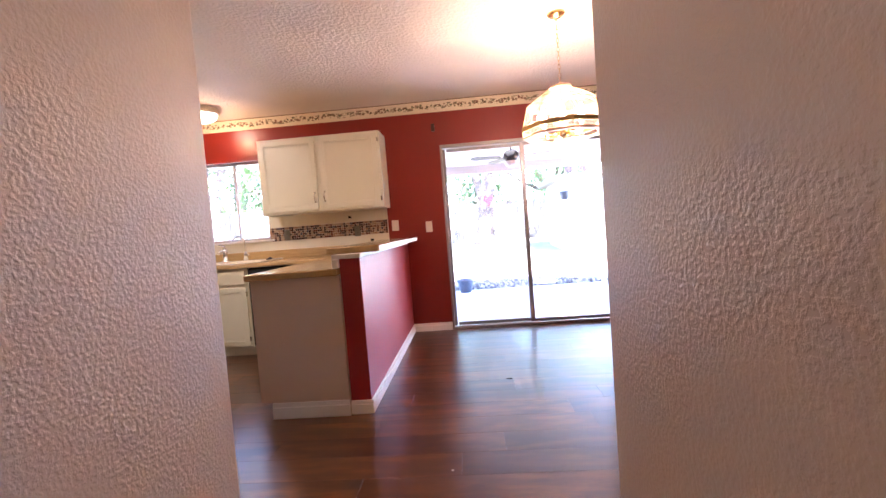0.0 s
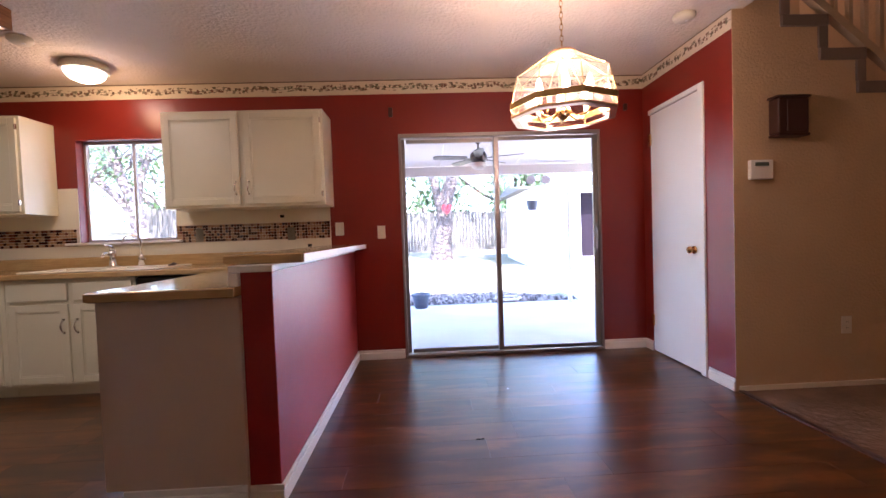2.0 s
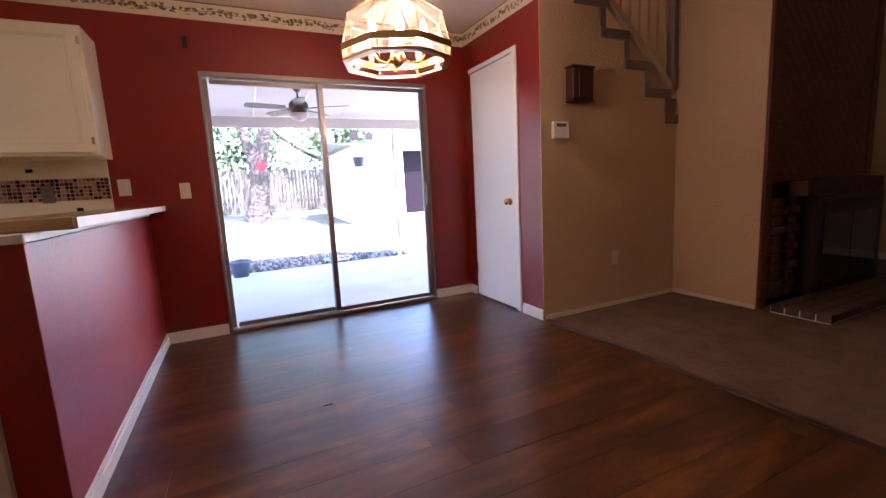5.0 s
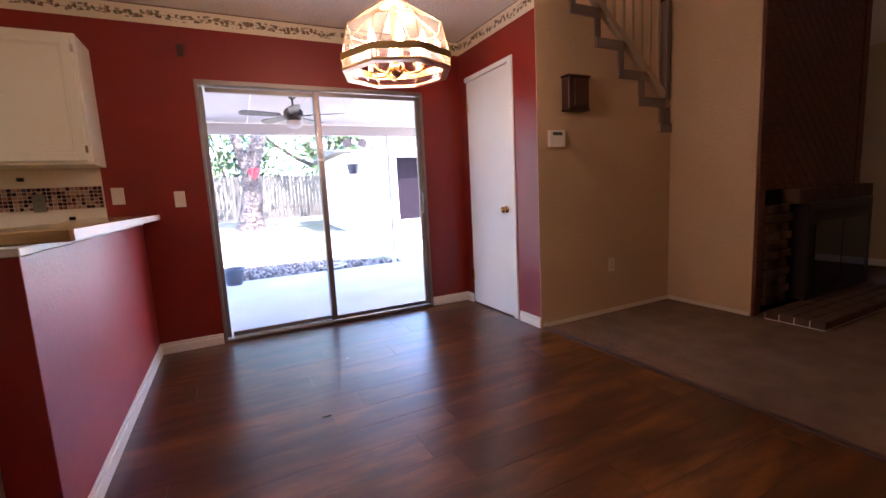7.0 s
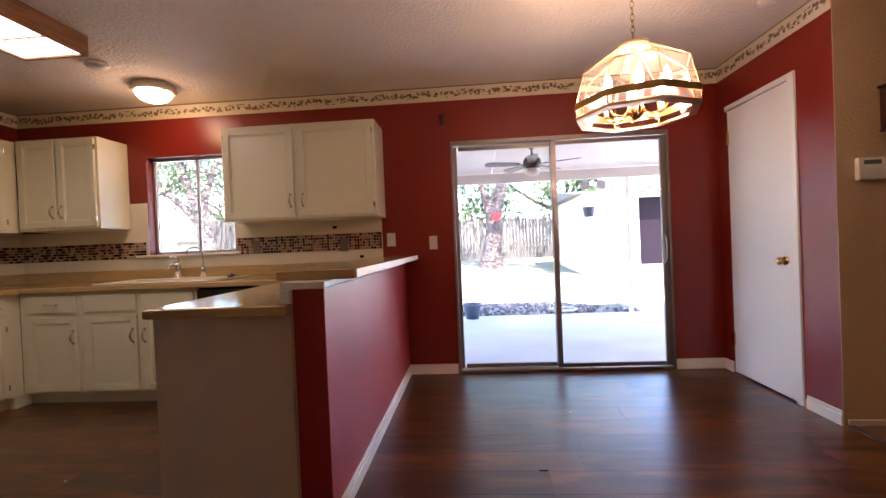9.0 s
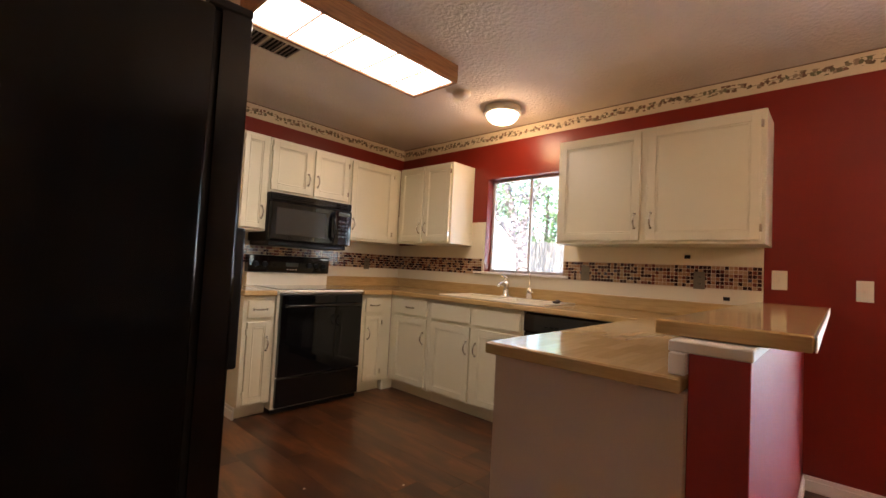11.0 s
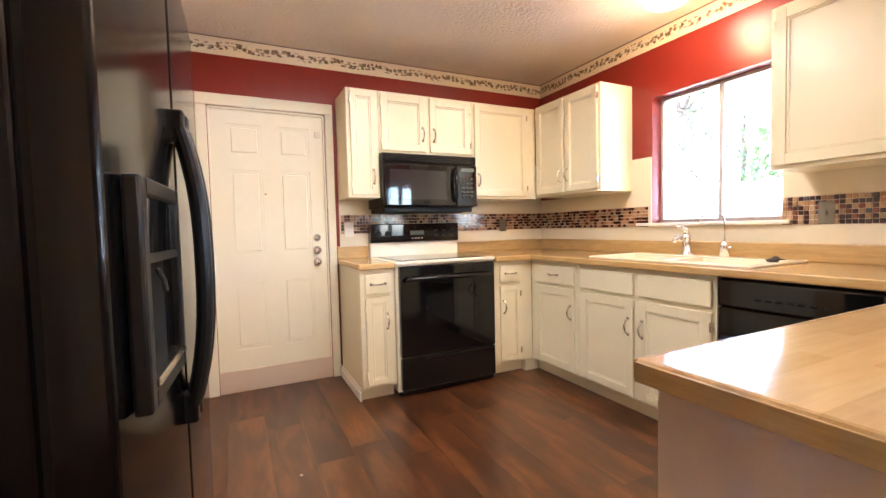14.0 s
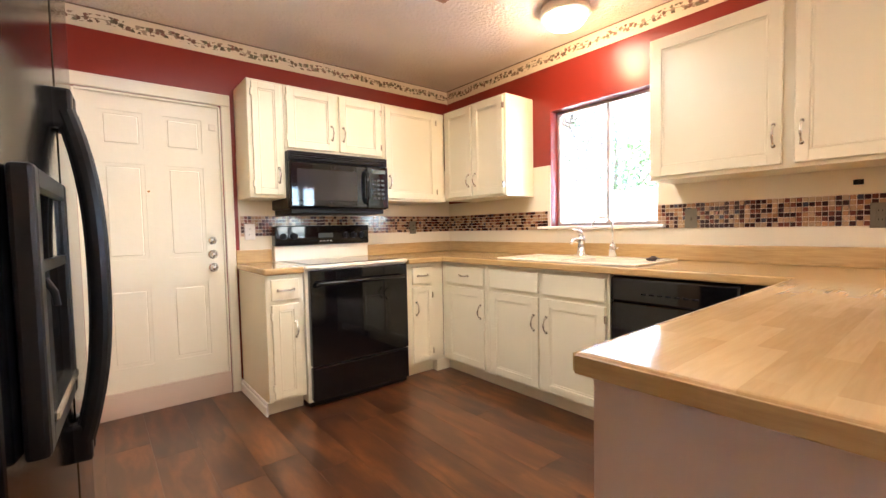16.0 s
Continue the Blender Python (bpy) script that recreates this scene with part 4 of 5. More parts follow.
part("dispenser_recess", B(dx0 + 0.036, -0.016, dz0 + 0.0305, dx1 - 0.021, -0.012, 1.0895), DARKHOLE, disp)
part("water_lever", tube(bmesh.new(), [(0.19, -0.018, 1.075), (0.19, -0.028, 1.055), (0.192, -0.03, 1.035)], 0.005), BLACKPLASTIC, disp)
part("drip_tray", B(dx0 + 0.04, -0.038, dz0 + 0.031, dx1 - 0.025, -0.017, dz0 + 0.045, bevel=0.003), NICKEL, disp, "grey ribbed drip tray")
part("hinge_cover", B(0.0, 0.0, 1.741, 0.06, 0.1, 1.765, bevel=0.004), BLACKPLASTIC, fr)


# ---- ceiling things ----
bx = thing("fluorescent_light", pose(-2.39, 3.245, 2.36), "oak-framed fluorescent ceiling light with a lit ribbed diffuser", "ceiling light")
w, l = 0.21, 0.615
for b in ((-w, -l, 0, -w + 0.022, l, 0.119), (w - 0.022, -l, 0, w, l, 0.119), (-w + 0.022, -l, 0, w - 0.022, -l + 0.022, 0.119), (-w + 0.022, l - 0.022, 0, w - 0.022, l, 0.119)):
    part("frame_board", B(*b, bevel=0.002), OAK, bx)
part("diffuser", B(-w + 0.022, -l + 0.022, 0.012, w - 0.022, l - 0.022, 0.02), TUBEGLOW, bx, "glowing white diffuser")
for i in range(1, 5):
    y = -l + i * 2 * l / 5
    part("cross_bar", B(-w + 0.022, y - 0.004, 0.004, w - 0.022, y + 0.004, 0.0115), OAK, bx)
for x in (-0.07, 0.07):
    part("long_bar", B(x - 0.002, l - 0.25, 0.006, x + 0.002, l - 0.023, 0.0115), OAK, bx)
dm = thing("flush_light", pose(-2.37, 4.64, CH), "small lit dome ceiling light with a cream rim", "ceiling light")
part("rim", lathe(bmesh.new(), [(0.0, -0.001), (0.145, -0.001), (0.15, -0.03), (0.158, -0.042), (0.15, -0.055), (0.128, -0.057)], seg=36), IVORY, dm, smooth=True)
part("shade", lathe(bmesh.new(), [(0.13, -0.052), (0.125, -0.08), (0.10, -0.108), (0.055, -0.128), (0.0001, -0.134)], seg=36), DOMEGLOW, dm, "glowing opal glass dome", smooth=True)
for x, y, z in ((-2.44, 4.2, CH), (1.90, 4.02, CH)):
    sm = thing("smoke_detector", pose(x, y, z), "round cream smoke detector on the ceiling", "smoke detector", "smoke detectors")
    part("body", lathe(bmesh.new(), [(0, -0.0005), (0.068, -0.0005), (0.07, -0.018), (0.055, -0.035), (0.0, -0.037)], seg=28), IVORY, sm, smooth=True)
    part("test_button", cyl(bmesh.new(), (0.02, 0, -0.04), 0.01, 0.005), PLASTICWHITE, sm)
vt = thing("ceiling_vent", pose(-2.93, 2.95, CH), "white metal ceiling air vent with dark louvres", "ceiling vent")
bm = bmesh.new()
for b in ((-0.13, -0.19, -0.008, 0.13, -0.15, -0.0005), (-0.13, 0.15, -0.008, 0.13, 0.19, -0.0005), (-0.13, -0.15, -0.008, -0.09, 0.15, -0.0005), (0.09, -0.15, -0.008, 0.13, 0.15, -0.0005), (-0.09, -0.055, -0.008, 0.09, -0.04, -0.0005), (-0.09, 0.055, -0.008, 0.09, 0.07, -0.0005)):
    box(bm, *b, bevel=0.002)
part("frame", bm, IVORY, vt)
part("backing", B(-0.09, -0.15, -0.004, 0.09, 0.15, -0.0006), DARKHOLE, vt)
for i in range(12):
    y = -0.142 + i * 0.0255
    part("slat", B(-0.088, y, -0.012, 0.088, y + 0.004, -0.004), ALU, vt)

# hanging glass lamp
LX, LY = 0.885, 3.42
hl = thing("pendant_lamp", pose(LX, LY, 1.655), "lit eight-sided glass and brass pendant lamp on a chain", "pendant lamp")
prof = [(0.268, 0.02), (0.272, 0.065), (0.266, 0.09), (0.235, 0.225), (0.068, 0.335)]
T8 = radians(1.5)
part("bottom_rim", lathe(bmesh.new(), [(0.235, 0.012), (0.272, 0.014), (0.274, 0.024), (0.268, 0.03), (0.238, 0.022), (0.235, 0.012)], seg=8, turn=T8), COPPER, hl, "copper bottom rim")
part("band", lathe(bmesh.new(), [(0.277, 0.060), (0.275, 0.090), (0.266, 0.090), (0.268, 0.060), (0.277, 0.060)], seg=8, turn=T8), BRASS, hl)
for i in range(8):
    a0, a1 = T8 + i * math.pi / 4, T8 + (i + 1) * math.pi / 4
    for (r0, z0), (r1, z1) in zip(prof, prof[1:]):
        if (r0, z0) == (0.272, 0.065):
            continue
        bm = bmesh.new()
        bm.faces.new([bm.verts.new((r * math.cos(a), r * math.sin(a), z)) for r, z, a in ((r0, z0, a0), (r0, z0, a1), (r1, z1, a1), (r1, z1, a0))])
        p = part("glass_pane", bm, LAMPGLASS, hl)
        p.visible_shadow = False
    part("came", tube(bmesh.new(), [(r * math.cos(a0), r * math.sin(a0), z) for r, z in prof], 0.0028, 6), BRASS, hl)
for r, z in ((0.235, 0.225),):
    part("came_ring", tube(bmesh.new(), [(r * math.cos(T8 + i * math.pi / 4), r * math.sin(T8 + i * math.pi / 4), z) for i in range(9)], 0.0026, 6), BRASS, hl)
part("top_cap", lathe(bmesh.new(), [(0.075, 0.332), (0.07, 0.345), (0.03, 0.355), (0.012, 0.37), (0.0, 0.37)], seg=16), COPPER, hl, smooth=True)
part("stem", cyl(bmesh.new(), (0, 0, 0.03), 0.02, 0.3, seg=12), BRASS, hl)
part("hub", lathe(bmesh.new(), [(0, 0.0), (0.02, 0.01), (0.045, 0.04), (0.03, 0.07), (0, 0.075)], seg=16), BRASS, hl, smooth=True)
for i in range(6):
    a = i * math.pi / 3 + 0.3
    c, s = math.cos(a), math.sin(a)
    arm = part("arm", tube(bmesh.new(), [(0.03 * c, 0.03 * s, 0.04), (0.07 * c, 0.07 * s, 0.015), (0.12 * c, 0.12 * s, 0.02), (0.14 * c, 0.14 * s, 0.05)], 0.006, 8), BRASS, hl, smooth=True)
    part("candle_sleeve", cyl(bmesh.new(), (0.14 * c, 0.14 * s, 0.05), 0.012, 0.06, seg=12), IVORY, arm)
    part("bulb", lathe(bmesh.new(), [(0.008, 0.11), (0.017, 0.13), (0.019, 0.15), (0.013, 0.18), (0.003, 0.205), (0.0001, 0.208)], (0.14 * c, 0.14 * s, 0), 12), BULBGLOW, arm, "lit candle bulb", smooth=True)
for i, a in enumerate((0.3, 0.3 + 2 * math.pi / 3, 0.3 + 4 * math.pi / 3)):
    lamp("POINT", "bulb_light", P_BULB * 2, (1.0, 0.68, 0.42), pose(LX + 0.14 * math.cos(a), LY + 0.14 * math.sin(a), 1.655 + 0.16), 0.03)
part("canopy", lathe(bmesh.new(), [(0.0, 0.785), (0.02, 0.79), (0.055, 0.81), (0.062, 0.824), (0, 0.8245)], seg=20), BRASS, hl, smooth=True)
z, k = 0.37, 0
while z < 0.785:
    c = [(0.008 * math.cos(t), 0, 0.0185 * math.sin(t)) for t in [j * math.pi / 5 for j in range(11)]]
    pts = [(x if k % 2 else 0, 0 if k % 2 else x, z + 0.016 + zz) for x, _, zz in c]
    part("chain_link", tube(bmesh.new(), pts, 0.002, 5), BRASS, hl)
    z, k = z + 0.029, k + 1

# ---- wall fittings ----
def plate(name, m, label, cat, kind, mat=IVORY, group="", w=0.07, h=0.115):
    """A switch or socket plate; local -y faces the room."""
    ob = thing(name, m, label, cat, group)
    part("plate", B(-w / 2, -0.006, -h / 2, w / 2, 0, h / 2, bevel=0.003, seg=2), mat, ob)
    if kind == "switch":
        part("toggle", B(-0.005, -0.016, -0.012, 0.005, -0.006, 0.008, bevel=0.002), mat, ob)
    else:
        for z in (-0.02, 0.02):
            s = part("socket", B(-0.016, -0.0085, z - 0.014, 0.016, -0.006, z + 0.014, bevel=0.002), mat, ob)
            for x in (-0.006, 0.006):
                part("slot", B(x - 0.001, -0.0092, z - 0.004, x + 0.001, -0.0083, z + 0.006), DARKHOLE, s)
    return ob


plate("light_switch", pose(-0.595, NY, 1.18), "ivory light switch on the red wall", "light switch", "switch", group="light switches", w=0.075)
plate("light_switch", pose(-0.228, NY, 1.14), "ivory light switch near the patio door", "light switch", "switch", group="light switches")
plate("wall_outlet", pose(-1.805, NY - 0.008, 1.165), "bronze switch plate on the mosaic", "light switch", "switch", ANTIQUE, "splash plates")
plate("wall_outlet", pose(-1.015, NY - 0.008, 1.155), "bronze outlet on the mosaic near the red wall", "outlet", "socket", ANTIQUE, "splash plates")
plate("wall_outlet", pose(WX + 0.012, 3.19, 1.14, 0, 0, 90), "white outlet beside the stove", "outlet", "socket", PLASTICWHITE, "splash plates")
plate("wall_outlet", pose(WX + 0.012, 4.62, 1.15, 0, 0, 90), "bronze outlet in the corner mosaic", "outlet", "socket", ANTIQUE, "splash plates")
plate("wall_outlet", pose(2.92, SY, 0.41), "ivory outlet low on the beige wall", "outlet", "socket")
for x, z in ((-1.09, 1.31), (-0.86, 1.045)):
    o = thing("adhesive_hook", pose(x, NY - 0.006, z), "small black adhesive square on the splash panel", "hook", "black squares")
    part("body", B(-0.018, -0.006, -0.012, 0.018, 0, 0.012, bevel=0.002), BLACKPLASTIC, o)
o = thing("wall_bracket", pose(-0.107, NY, 2.19), "small dark bracket high on the red wall", "bracket")
part("body", B(-0.018, -0.03, -0.04, 0.018, 0, 0.04, bevel=0.004), DARKWOOD, o)
o = thing("wall_bracket", pose(2.0, NY, 2.19), "small dark bracket high in the red corner", "bracket")
part("body", B(-0.015, -0.03, -0.03, 0.015, 0, 0.03, bevel=0.004), DARKWOOD, o)
o = thing("thermostat", pose(2.335, SY, 1.445), "white wall thermostat with a grey display", "thermostat")
part("case", B(-0.075, -0.028, -0.062, 0.075, 0, 0.062, bevel=0.005, seg=2), PLASTICWHITE, o)
part("display", B(-0.045, -0.0295, 0.022, 0.045, -0.027, 0.046), SCREEN, o)
part("flap", B(-0.068, -0.03, -0.055, 0.068, -0.027, 0.012, bevel=0.001), PLASTICWHITE, o)
o = thing("door_chime", pose(2.50, SY, 1.775), "dark carved wooden door chime box on the beige wall", "door chime")
part("case", B(-0.10, -0.085, -0.115, 0.10, 0, 0.11, bevel=0.01, seg=2), DARKWOOD, o)
part("top_molding", B(-0.112, -0.092, 0.11, 0.112, 0, 0.125, bevel=0.005), DARKWOOD, o)
part("front_panel", B(-0.05, -0.092, -0.10, 0.09, -0.084, 0.095, bevel=0.003), DARKWOOD, o)
part("bottom_molding", B(-0.105, -0.09, -0.13, 0.105, 0, -0.115, bevel=0.005), DARKWOOD, o)
o = thing("floor_debris", pose(0.41, 3.475, 0.001), "small curled scrap lying on the laminate", "debris")
part("scrap", tube(bmesh.new(), [(-0.02, 0, 0.004), (-0.008, 0.004, 0.003), (0.0, -0.003, 0.004), (0.012, 0.003, 0.003), (0.022, 0, 0.005)], 0.003, 6), DARKHOLE, o)

for x, y in ((-2.75, 2.62), (-2.3, 3.0), (-2.0, 3.4), (0.05, 2.35), (0.7, 4.2)):
    o = thing("paint_chip", pose(x, y, 0.0005, 0, 0, 40 * x), "tiny white paint chip lying on the laminate", "paint chip", "paint chips")
    part("chip", B(-0.006, -0.004, 0, 0.006, 0.004, 0.002), PLASTICWHITE, o)

# ---- stairs ----
s = thing("staircase", pose(0, 0, 0), "stairs rising behind the beige wall with grey-brown stepped trim and spindles", "staircase")
xs = [2.24] + [x for x, _ in STEPS]
for i, (xb, top) in enumerate(STEPS):
    x0 = xs[i]
    last = i == len(STEPS) - 1
    part("tread", B(x0, SY + 0.105, top - 0.04, xb + 0.02, NY - 0.005, top, bevel=0.004), GREYTRIM, s)
    part("riser", B(xb - 0.01, SY + 0.105, top - 0.2, xb, NY - 0.005, top - 0.041), BEIGE, s)
    part("tread_trim", B(x0 - (0.03 if i else 0), SY - 0.016, top - 0.07, xb + 0.03, SY + 0.104, top + 0.005, bevel=0.005), GREYTRIM, s, "grey-brown tread trim")
    if not last:
        part("riser_trim", B(xb - 0.035, SY - 0.012, STEPS[i + 1][1] + 0.006, xb + 0.03, SY + 0.1, top - 0.071, bevel=0.003), GREYTRIM, s)
part("riser_trim", B(3.56, SY - 0.012, 1.586, 3.62, SY + 0.1, 1.719, bevel=0.003), GREYTRIM, s)


def slanted(x0, z0, x1, z1, h, y0, y1, bevel=0.004):
    """A board that runs in a slope from (x0, z0) to (x1, z1), its lower edge there."""
    bm = bmesh.new()
    vs = [bm.verts.new(p) for p in ((x0, y0, z0), (x1, y0, z1), (x1, y1, z1), (x0, y1, z0), (x0, y0, z0 + h), (x1, y0, z1 + h), (x1, y1, z1 + h), (x0, y1, z0 + h))]
    for f in ((3, 2, 1, 0), (4, 5, 6, 7), (0, 1, 5, 4), (1, 2, 6, 5), (2, 3, 7, 6), (3, 0, 4, 7)):
        bm.faces.new([vs[i] for i in f])
    return bm


SLOPE = -0.83
rail = lambda x: 1.765 + SLOPE * (x - 3.62)
part("bottom_rail", slanted(3.62, rail(3.62), 2.25, rail(2.25), 0.065, SY + 0.0, SY + 0.05), SPINDLE, s, "tan bottom rail of the stair guard")
part("hand_rail", slanted(3.62, rail(3.62) + 0.80, 2.25, rail(2.25) + 0.80, 0.07, SY - 0.01, SY + 0.06), DARKWOOD, s, "dark wooden hand rail")
x = 3.50
while x > 2.28:
    part("spindle", B(x - 0.014, SY + 0.011, rail(x) + 0.05, x + 0.014, SY + 0.039, rail(x) + 0.81), SPINDLE, s)
    x -= 0.105
part("newel_post", B(3.575, SY - 0.012, 1.791, 3.63, SY + 0.06, 2.62, bevel=0.006), GREYTRIM, s, "grey-brown newel post")

# ---- fireplace ----
FX0, FX1, FY = 3.65, 5.26, 3.23
fp = thing("fireplace", pose(FX0, FY, 0), "dark fireplace with diagonal cedar planks above a brick surround", "fireplace")
FW = FX1 - FX0
part("chimney_block", B(0.101, 0.02, 0, FW - 0.001, 0.6, 4.4), DARKHOLE, fp)
part("corner_board", B(0.0, -0.02, 0, 0.09, 0.005, 4.4, bevel=0.004), PANELWOOD, fp)
part("corner_board", B(FW - 0.09, -0.02, 0.0, FW + 0.012, 0.005, 4.4, bevel=0.004), PANELWOOD, fp)
cl0, cl1, cz0, cz1 = 0.095, FW - 0.095, 0.98, 3.6
pitch = 0.125
k = 0
c = cz0 - 1.6
while c < cz1 + 2.2:
    # a diagonal plank between two parallel lines, cut by the panel's rectangle; it falls towards the east
    poly = [(cl0, cz0), (cl1, cz0), (cl1, cz1), (cl0, cz1)]
    for sign, lim in ((1, c), (-1, -(c + pitch * 0.94))):
        out = []
        for i in range(len(poly)):
            p, q = poly[i], poly[(i + 1) % len(poly)]
            fp0, fq0 = sign * (p[1] + p[0]) - lim, sign * (q[1] + q[0]) - lim
            if fp0 >= 0:
                out.append(p)
            if (fp0 >= 0) != (fq0 >= 0):
                u = fp0 / (fp0 - fq0)
                out.append((p[0] + u * (q[0] - p[0]), p[1] + u * (q[1] - p[1])))
        poly = out
        if not poly:
            break
    if len(poly) >= 3:
        bm = bmesh.new()
        a = [bm.verts.new((x, -0.012, z)) for x, z in poly]
        b = [bm.verts.new((x, 0.006, z)) for x, z in poly]
        bm.faces.new(a)
        bm.faces.new(b[::-1])
        for i in range(len(poly)):
            bm.faces.new((a[i], a[(i + 1) % len(poly)], b[(i + 1) % len(poly)], b[i]))
        part("plank", bm, PANELWOOD, fp)
    c += pitch
part("backing", B(0.09, 0.007, 0.0, FW - 0.09, 0.019, 4.4), DARKHOLE, fp)
for r in range(11):
    z = 0.075 + r * 0.072
    for x0 in ([0.11, 0.32] if r % 2 else [0.11, 0.22]):
        x1 = min(x0 + 0.2, 0.48)
        part("brick", B(x0, -0.035, z, x1 - 0.01, 0.004, z + 0.062, bevel=0.004), BRICKMAT, fp)
for i in range(14):
    part("brick", B(0.36 + i * 0.09, -0.12, 0.86, 0.44 + i * 0.09, 0.004, 0.975, bevel=0.004), BRICKMAT, fp)
fb = part("firebox_surround", B(0.50, -0.13, 0.07, 1.60, 0.006, 0.855, bevel=0.006), BRONZE, fp, "black metal firebox surround")
for i in range(2):
    part("glass_door", B(0.60 + i * 0.455, -0.138, 0.14, 1.045 + i * 0.455, -0.131, 0.70, bevel=0.002), GREYGLASS, fb, "smoked glass fire door")
part("vent_strip", B(0.58, -0.136, 0.74, 1.52, -0.131, 0.80, bevel=0.002), BLACKPLASTIC, fb)
hearth = thing("hearth", pose(FX0, FY - 0.47, 0.004), "low brick hearth in front of the fireplace", "hearth")
part("mortar_bed", B(0.005, 0.005, 0, FW - 0.005, 0.375, 0.052), GROUT, hearth)
for i in range(8):
    for j in range(4):
        part("brick", B(0.0 + i * 0.2, 0.0 + j * 0.095, 0.008, 0.19 + i * 0.2, 0.087 + j * 0.095, 0.066, bevel=0.004), BRICKMAT, hearth)

# ---- outdoors ----
def ground_z(y):
    return -0.09 if y < 10.5 else -0.09 + 0.04 * (min(y, 24) - 10.5)


bm = bmesh.new()
ys = [-60, 5.3, 8.4, 10.5, 12, 14, 16, 18, 20, 22, 24, 60, 400]
xsg = [-300, -40, -15, -8, -4, 0, 4, 8, 15, 40, 300]
grid = [[bm.verts.new((x, y, ground_z(y) + (0.0 if y < 9 or y > 60 else 0.03 * noise.noise((x * 0.4, y * 0.4, 0))) - 0.02)) for x in xsg] for y in ys]
for a, b in zip(grid, grid[1:]):
    for i in range(len(xsg) - 1):
        bm.faces.new((a[i], a[i + 1], b[i + 1], b[i]))
structure("ground", bm, GRASS, "dry patchy back lawn")
structure("patio", B(-5.0, NY + 0.15, -0.2, 12.0, 8.4, -0.08, bevel=0.01), CONCRETE, "pale concrete patio slab")
structure("driveway", B(2.75, 8.4, -0.25, 12.0, 14.2, -0.075), CONCRETE)
pc = thing("patio_cover", pose(0, 5.23, 0), "white panelled patio roof on a beam with posts", "patio cover")
for i in range(14):
    x = -3.2 + i * 0.61
    bm = bmesh.new()
    vs = [bm.verts.new(p) for p in ((x, 0, 2.46), (x + 0.6, 0, 2.46), (x + 0.6, 3.2, 2.2), (x, 3.2, 2.2), (x, 0, 2.5), (x + 0.6, 0, 2.5), (x + 0.6, 3.2, 2.24), (x, 3.2, 2.24))]
    for f in ((3, 2, 1, 0), (4, 5, 6, 7), (0, 1, 5, 4), (1, 2, 6, 5), (2, 3, 7, 6), (3, 0, 4, 7)):
        bm.faces.new([vs[j] for j in f])
    part("roof_panel", bm, PATIOPAINT, pc)
part("beam", B(-3.2, 2.93, 2.04, 5.3, 3.0, 2.19, bevel=0.005), PATIOPAINT, pc)
for x in (-3.1, 2.52, 5.1):
    part("post", B(x - 0.028, 2.935, -0.08, x + 0.028, 2.99, 2.04, bevel=0.005), EXTWHITE, pc)
fan = thing("ceiling_fan", pose(0.88, 6.75, 2.06), "dark patio ceiling fan with a glass light bowl", "ceiling fan")
part("canopy", lathe(bmesh.new(), [(0, 0.19), (0.03, 0.19), (0.065, 0.25), (0.065, 0.275), (0, 0.275)], seg=20), BRONZE, fan, smooth=True)
part("down_rod", cyl(bmesh.new(), (0, 0, 0.08), 0.012, 0.13, seg=12), BRONZE, fan)
part("motor", lathe(bmesh.new(), [(0, -0.05), (0.08, -0.05), (0.11, -0.02), (0.11, 0.05), (0.08, 0.09), (0, 0.095)], seg=28), BRONZE, fan, smooth=True)
part("light_bowl", lathe(bmesh.new(), [(0.09, -0.055), (0.1, -0.08), (0.08, -0.12), (0.03, -0.14), (0.0001, -0.142)], seg=24), PATIOPAINT, fan, smooth=True)
for i in range(5):
    a = -25 + i * 72
    bm = bmesh.new()
    pts = [(0.16, 0.045), (0.5, 0.065), (0.58, 0.05), (0.6, 0.0), (0.58, -0.05), (0.5, -0.065), (0.16, -0.045)]
    lo = [bm.verts.new((x, y, 0.0 + y * 0.2)) for x, y in pts]
    hi = [bm.verts.new((x, y, 0.008 + y * 0.2)) for x, y in pts]
    bm.faces.new(lo[::-1])
    bm.faces.new(hi)
    for j in range(7):
        bm.faces.new((lo[j], lo[(j + 1) % 7], hi[(j + 1) % 7], hi[j]))
    bl = part("blade", bm, BLADE, fan, at=pose(0, 0, 0, 0, 0, a))
    part("blade_iron", B(0.09, -0.02, -0.006, 0.2, 0.02, 0.0, bevel=0.002), BRONZE, bl)

# garage beyond the patio
gg = thing("garage", pose(3.33, 14.2, 0), "white garage with a shingled roof and a maroon door", "garage")
gz = ground_z(14.2)
part("wall", B(0, 0, gz - 0.2, 8, 3.4, gz + 2.38), EXTWHITE, gg)
bm = bmesh.new()
vs = [bm.verts.new(p) for p in ((-0.3, -0.4, gz + 2.33), (8.3, -0.4, gz + 2.33), (8.3, 3.8, gz + 2.33), (-0.3, 3.8, gz + 2.33), (-0.3, 1.7, gz + 2.6), (8.3, 1.7, gz + 2.6))]
for f in ((0, 1, 5, 4), (2, 3, 4, 5), (0, 4, 3), (1, 2, 5), (3, 2, 1, 0)):
    bm.faces.new([vs[i] for i in f])
part("roof", bm, ROOFMAT, gg)
part("door", B(1.62, -0.02, gz + 0.24, 2.52, 0.01, gz + 2.18, bevel=0.004), MAROON, gg, "dark maroon side door")
part("door_step", B(1.5, -0.35, gz - 0.2, 2.65, -0.001, gz + 0.22, bevel=0.01), CONCRETE, gg)
fl = thing("flood_light", pose(3.52, 13.78, gz + 2.55), "twin dark flood lights under the garage eave", "flood light")
